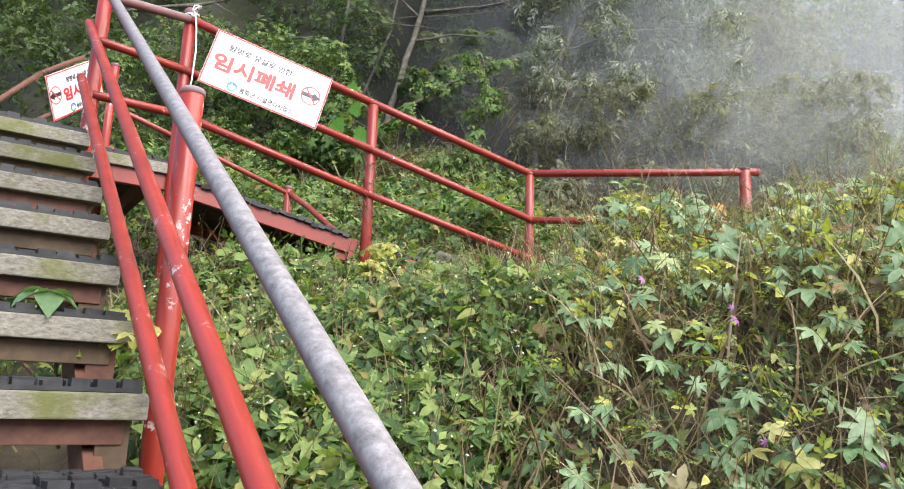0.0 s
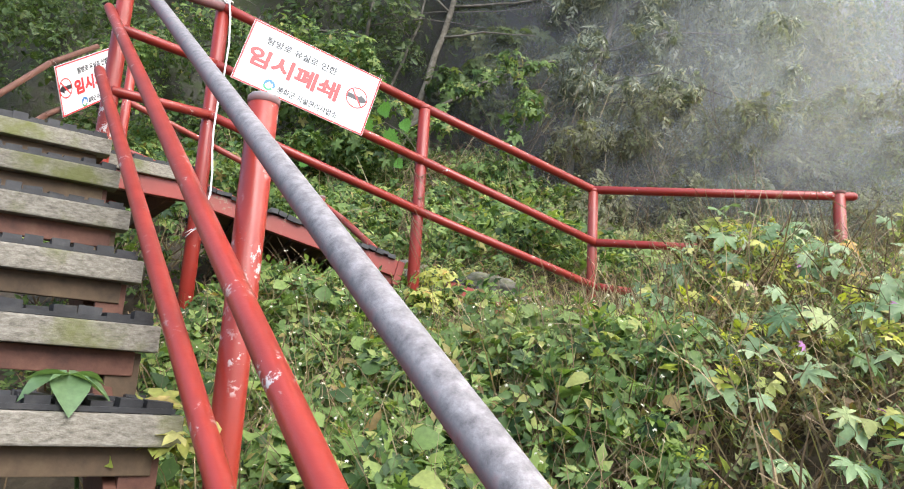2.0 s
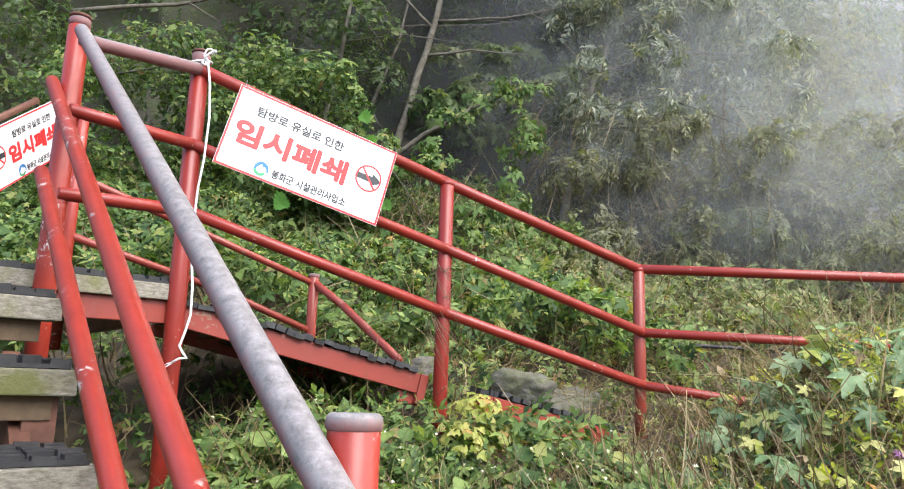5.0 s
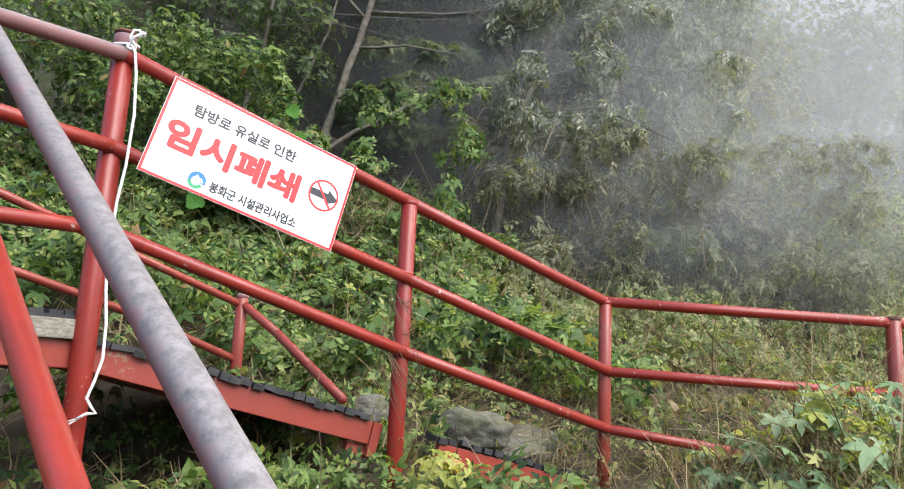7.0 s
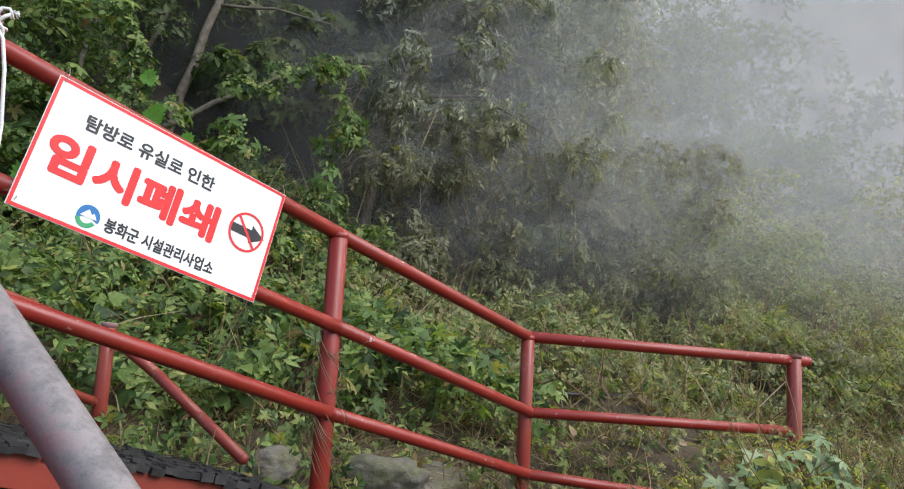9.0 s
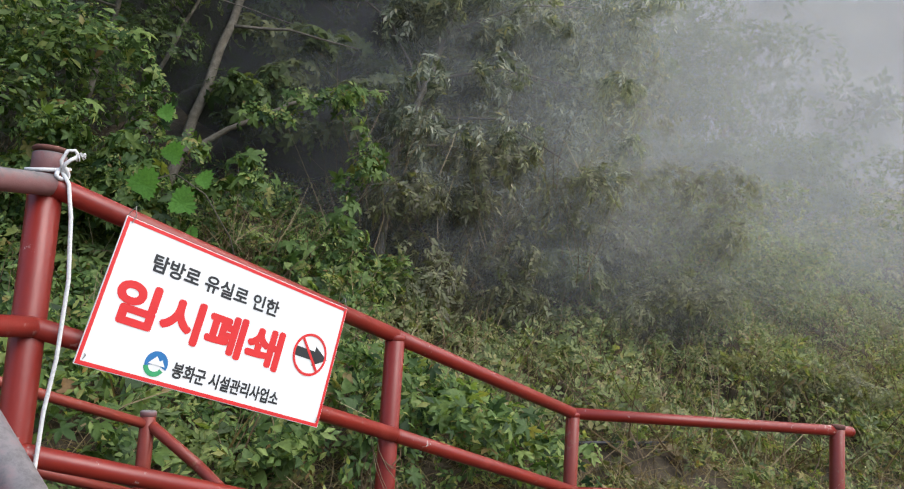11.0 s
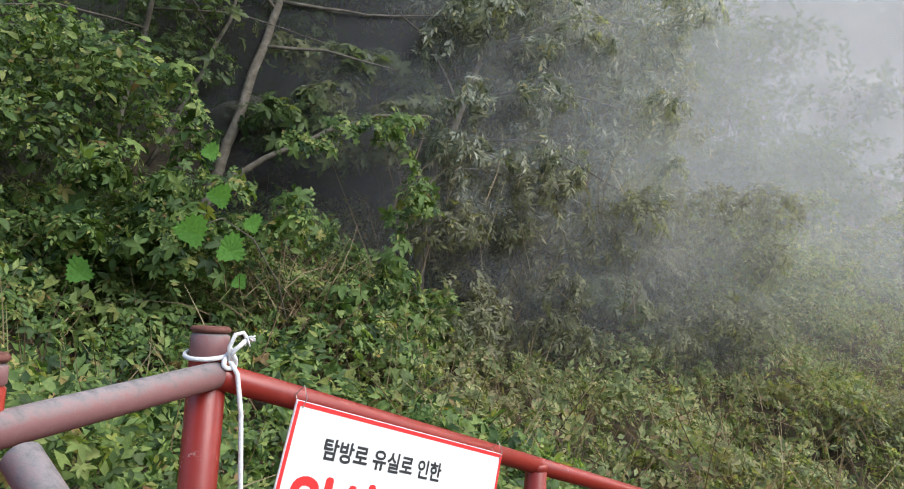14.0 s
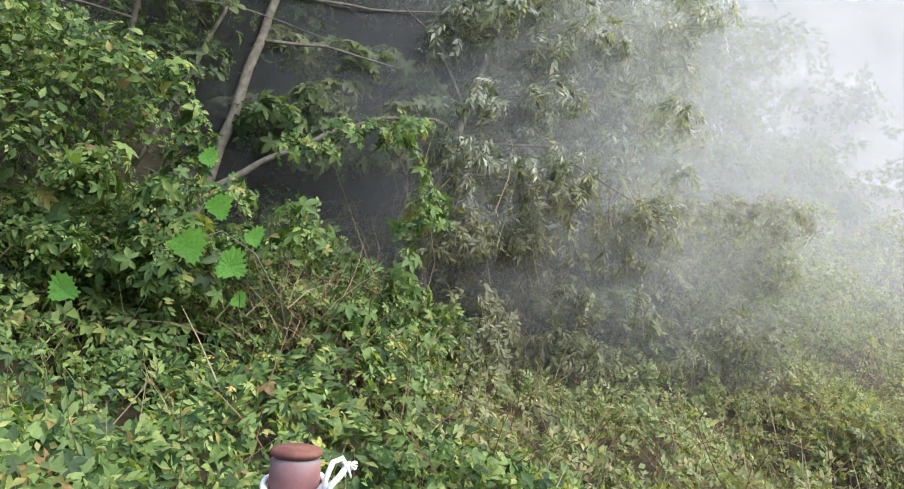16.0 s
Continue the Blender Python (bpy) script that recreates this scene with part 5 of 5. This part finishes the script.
# ---- mist ----
def mist_material(name, density, lo, hi, low):
    """Haze painted on a sheet in place of mist: mostly clear, its white lit by the sky."""
    m, nt, out = material(name)
    co = nt.nodes.new("ShaderNodeTexCoord")
    sep = nt.nodes.new("ShaderNodeSeparateXYZ")
    nt.links.new(co.outputs["Object"], sep.inputs[0])
    mp = node(nt, "ShaderNodeMapRange")
    mp.interpolation_type = "SMOOTHSTEP"
    mp.inputs["From Min"].default_value = lo
    mp.inputs["From Max"].default_value = hi
    nt.links.new(sep.outputs["X"], mp.inputs["Value"])
    drift = node(nt, "ShaderNodeTexNoise", Scale=0.22, Detail=3.0, Roughness=0.5)
    nt.links.new(co.outputs["Object"], drift.inputs["Vector"])
    k = node(nt, "ShaderNodeMath")
    k.operation = "MULTIPLY"
    rise = node(nt, "ShaderNodeMapRange")
    rise.interpolation_type = "SMOOTHSTEP"
    rise.inputs["From Min"].default_value = low
    rise.inputs["From Max"].default_value = low + 2.2
    nt.links.new(sep.outputs["Z"], rise.inputs["Value"])
    both = node(nt, "ShaderNodeMath")
    both.operation = "MULTIPLY"
    nt.links.new(mp.outputs[0], both.inputs[0])
    nt.links.new(rise.outputs[0], both.inputs[1])
    nt.links.new(both.outputs[0], k.inputs[0])
    r = ramp(nt, drift.outputs["Fac"], [(0.25, (density * 0.55,) * 3), (0.75, (density,) * 3)])
    nt.links.new(r, k.inputs[1])
    clear = node(nt, "ShaderNodeBsdfTransparent")
    a = node(nt, "ShaderNodeBsdfDiffuse", Color=(0.7, 0.725, 0.765, 1))
    b = node(nt, "ShaderNodeBsdfTranslucent", Color=(0.7, 0.725, 0.765, 1))
    ab = node(nt, "ShaderNodeMixShader", Fac=0.5)
    nt.links.new(a.outputs[0], ab.inputs[1])
    nt.links.new(b.outputs[0], ab.inputs[2])
    ms = node(nt, "ShaderNodeMixShader")
    nt.links.new(k.outputs[0], ms.inputs["Fac"])
    nt.links.new(clear.outputs[0], ms.inputs[1])
    nt.links.new(ab.outputs[0], ms.inputs[2])
    nt.links.new(ms.outputs[0], out.inputs["Surface"])
    return m


def mist_bank(y, x0, x1, z0, z1, density, lo, hi, low, seed):
    bm = bmesh.new()
    n = 24
    rows = []
    for j in range(9):
        rows.append([bm.verts.new((x0 + (x1 - x0) * i / n, y + 0.6 * math.sin(i * 0.7 + seed) + 0.3 * math.sin(j * 1.1), z0 + (z1 - z0) * j / 8)) for i in range(n + 1)])
    for a, b in zip(rows, rows[1:]):
        for i in range(n):
            bm.faces.new((a[i], a[i + 1], b[i + 1], b[i]))
    ob = part("mist", bm, mist_material("haze_sheet", density, lo, hi, low), None, "", True)
    ob.visible_shadow = False
    tagged(ob, "sheet of white haze standing in for mist over the hillside", "mist", kind="backdrop")


# Haze sheets stand in for fog, their density tuned to the camera's view.
mist_bank(9.45, -9.0, 40.0, 1.5, 50.0, 0.17, -1.0, 3.4, 2.6, 5)
mist_bank(10.2, -9.0, 40.0, 1.5, 50.0, 0.24, -3.0, 3.5, 2.6, 0)
mist_bank(11.7, -3.0, 40.0, 1.5, 50.0, 0.22, 0.0, 4.5, 3.0, 4)
mist_bank(13.4, 1.0, 45.0, 2.0, 55.0, 0.2, 1.5, 8.0, 3.0, 1)
mist_bank(18.5, -2.0, 60.0, 2.0, 60.0, 0.28, 1.0, 9.0, 3.0, 2)
mist_bank(25.0, -6.0, 80.0, 2.0, 75.0, 0.7, 0.0, 9.0, 3.0, 3)
mist_bank(34.0, -20.0, 110.0, 2.0, 100.0, 0.85, -6.0, 6.0, 3.0, 6)
mist_bank(42.0, -30.0, 130.0, 2.0, 120.0, 0.95, -10.0, 5.0, 3.0, 7)


# ---- single plants ----
def toothed_leaf(size, seed):
    """A broad toothed vine leaf with a folded rib, its stalk at the origin."""
    rng = random.Random(seed)
    bm = bmesh.new()
    mid = bm.verts.new((0, 0.3 * size, 0.03 * size))
    ring = []
    n = 30
    for i in range(n):
        a = radians(-150 + 300 * i / (n - 1))
        r = (0.52 + 0.16 * math.cos(a) + 0.1 * math.cos(3 * a)) * (1.0 if i % 2 else 0.8) * rng.uniform(0.95, 1.05)
        ring.append(bm.verts.new((math.sin(a) * r * size, (0.3 + math.cos(a) * r) * size, -0.18 * size * r * r + rng.uniform(-0.01, 0.01) * size)))
    for a, b in zip(ring, ring[1:]):
        bm.faces.new((mid, b, a))
    bm.faces.new((mid, ring[0], ring[-1]))
    return bm


GRAPE = leaf_material("grape_leaf", [(0.0, (0.12, 0.3, 0.06)), (1.0, (0.19, 0.4, 0.1))], 0.45, 0.35)
wild_grape = thing("wild_grape", "wild grape vine with large pale green toothed leaves", "vine")
bm = bmesh.new()
swept(bm, [(-0.6, 9.3, 3.8), (-0.8, 9.1, 4.3), (-1.05, 8.95, 4.62), (-1.3, 8.9, 4.75), (-1.6, 8.88, 4.6)], 0.008, 6, 0.5)
part("stem", bm, BARK, wild_grape)
for k, (x, z, size, tilt, turn) in enumerate([(-1.56, 4.47, 0.235, 35, -18), (-1.22, 4.36, 0.225, -5, 12), (-1.1, 4.63, 0.15, 25, 20), (-1.36, 4.8, 0.18, 40, -25), (-1.13, 4.2, 0.12, 10, 5), (-2.2, 4.15, 0.19, -10, -10), (-1.43, 5.17, 0.14, 20, 15)]):
    lf = part("leaf", toothed_leaf(size, k), GRAPE, wild_grape, "large toothed green leaf")
    lf.matrix_world = pose(x, 8.85 + 0.04 * k, z + size * 0.35, 0, 0, turn) @ pose(0, 0, 0, -72, 0, 0) @ pose(0, 0, 0, 0, 0, 180 + tilt)

butterbur = thing("broadleaf_weed", "broad pale green weed growing through the stair treads", "weed")
bm = bmesh.new()
swept(bm, [(-1.08, 2.54, 1.2), (-1.1, 2.48, 1.5), (-1.115, 2.42, 1.68)], 0.006, 6, 0.6)
part("stem", bm, LUSH, butterbur)
for k, (rz, rx, size) in enumerate([(216, -30, 0.12), (150, -14, 0.12), (285, -16, 0.115), (100, 2, 0.1), (330, 5, 0.09)]):
    tv, tf = folded_leaf(0.72, 0.3, 5)
    bm = bmesh.new()
    vs = [bm.verts.new(Vector(v) * size) for v in tv]
    for f in tf:
        bm.faces.new([vs[i] for i in f])
    lf = part("leaf", bm, PALE, butterbur, "", True)
    lf.matrix_world = pose(-1.115, 2.42, 1.68, rx, 0, rz)
p = np.array([(-0.96 + gen.uniform(-0.12, 0.12), 2.56 + gen.uniform(-0.08, 0.08), 1.57 + gen.uniform(-0.05, 0.06)) for _ in range(30)])
stuff(foliage("stair_weeds", [spray(PALM5, p, toward(len(p), 0.9), (0.05, 0.09))], YELLOW), "small yellow-green weeds between the treads", "weeds")

p = over_ground(1500, -2.9, -0.3, 3.6, 6.6, 0.1, 0.35)
stuff(foliage("shade_weeds", [spray(FAR_SPRIGS[0], p[::2], toward(len(p[::2])), (0.07, 0.14)), spray(PALM5, p[1::2], toward(len(p[1::2])), (0.04, 0.08))], LUSH), "green weeds in the shade under the ramp", "weeds")
p = over_ground(700, -2.9, -0.3, 3.2, 6.6, 0.0, 0.2)
stuff(foliage("shade_straw", [stalks(BLADE, p, (0.15, 0.4), 0.6)], DRY), "dead stalks in the shade under the ramp", "stalks")

# bare branches across the shaded corner
for pts, r in (([(-5.2, 10.2, 6.9), (-4.0, 10.4, 7.15), (-3.0, 10.6, 7.55), (-2.2, 10.9, 7.7)], 0.03), ([(-4.6, 10.0, 6.0), (-3.6, 10.1, 6.25), (-2.6, 10.3, 6.35), (-1.9, 10.5, 6.4)], 0.012), ([(-2.3, 10.5, 7.9), (-1.7, 10.6, 7.3), (-1.25, 10.7, 6.7)], 0.012), ([(-1.2, 11.1, 7.35), (0.0, 11.0, 7.4), (1.0, 10.9, 7.5)], 0.011), ([(1.7, 10.9, 6.0), (2.4, 10.7, 6.0), (3.1, 10.4, 5.85)], 0.013)):
    br = thing("bare_branch", "bare grey branch reaching across the shaded hillside", "branch", "bare branches")
    bm = bmesh.new()
    limb(pts, r, r * 0.4, bm)
    part("branch", bm, BARK, br, "", True)
    a, c = Vector(pts[1]), Vector(pts[2])
    for k in range(4):
        q = a.lerp(c, (k + 0.5) / 4)
        bm = bmesh.new()
        limb([q, q + Vector((0.2 * (-1) ** k, -0.1, -0.15 + 0.1 * k)), q + Vector((0.45 * (-1) ** k, -0.15, -0.3 + 0.22 * k))], r * 0.4, r * 0.15, bm)
        part("twig", bm, BARK, br, "", True)

# dry tendrils wound round the fence posts
tangle = thing("dry_tendrils", "dry brown tendrils wound round red fence posts", "tendrils")
rng = random.Random(21)
for centre, zs in ((C_XY, (3.2, 2.9, 3.05)), (D_XY, (2.6,))):
    for z in zs:
        for _ in range(7):
            a0 = rng.uniform(0, math.tau)
            pts = [centre + Vector((math.cos(a0 + t * 4) * (0.045 + 0.05 * t), math.sin(a0 + t * 4) * (0.045 + 0.05 * t), z + 0.1 * math.sin(3 * t + a0) - 0.22 * t * t)) for t in np.linspace(0, 1.4, 9)]
            bm = bmesh.new()
            swept(bm, pts, 0.0022, 4, 0.5)
            part("tendril", bm, DRY, tangle)
hose = thing("black_hose", "black plastic hose lying in the dry grass", "hose")
bm = bmesh.new()
swept(bm, [(1.2, 7.6, 2.83), (1.6, 7.5, 2.86), (2.0, 7.55, 2.85), (2.5, 7.45, 2.86)], 0.016, 8)
part("tube", bm, HOSE, hose, "", True)
p = over_ground(60, -1.5, 3.5, 6.3, 8.2, 0.02, 0.08)
stuff(foliage("fallen_leaves", [spray(ROUND_LEAF, p, toward(len(p), 1.0), (0.07, 0.14))], STRAW), "pale fallen leaves on the dry grass", "leaves")

# The plan fits the camera's view at a guessed scale; this shrinks it to plausible metres.
METRE = 0.86
for me in bpy.data.meshes:
    me.transform(Matrix.Scale(METRE, 4))
for ob in scene.objects:
    if ob.type in {"MESH", "EMPTY"}:
        ob.location = ob.location * METRE
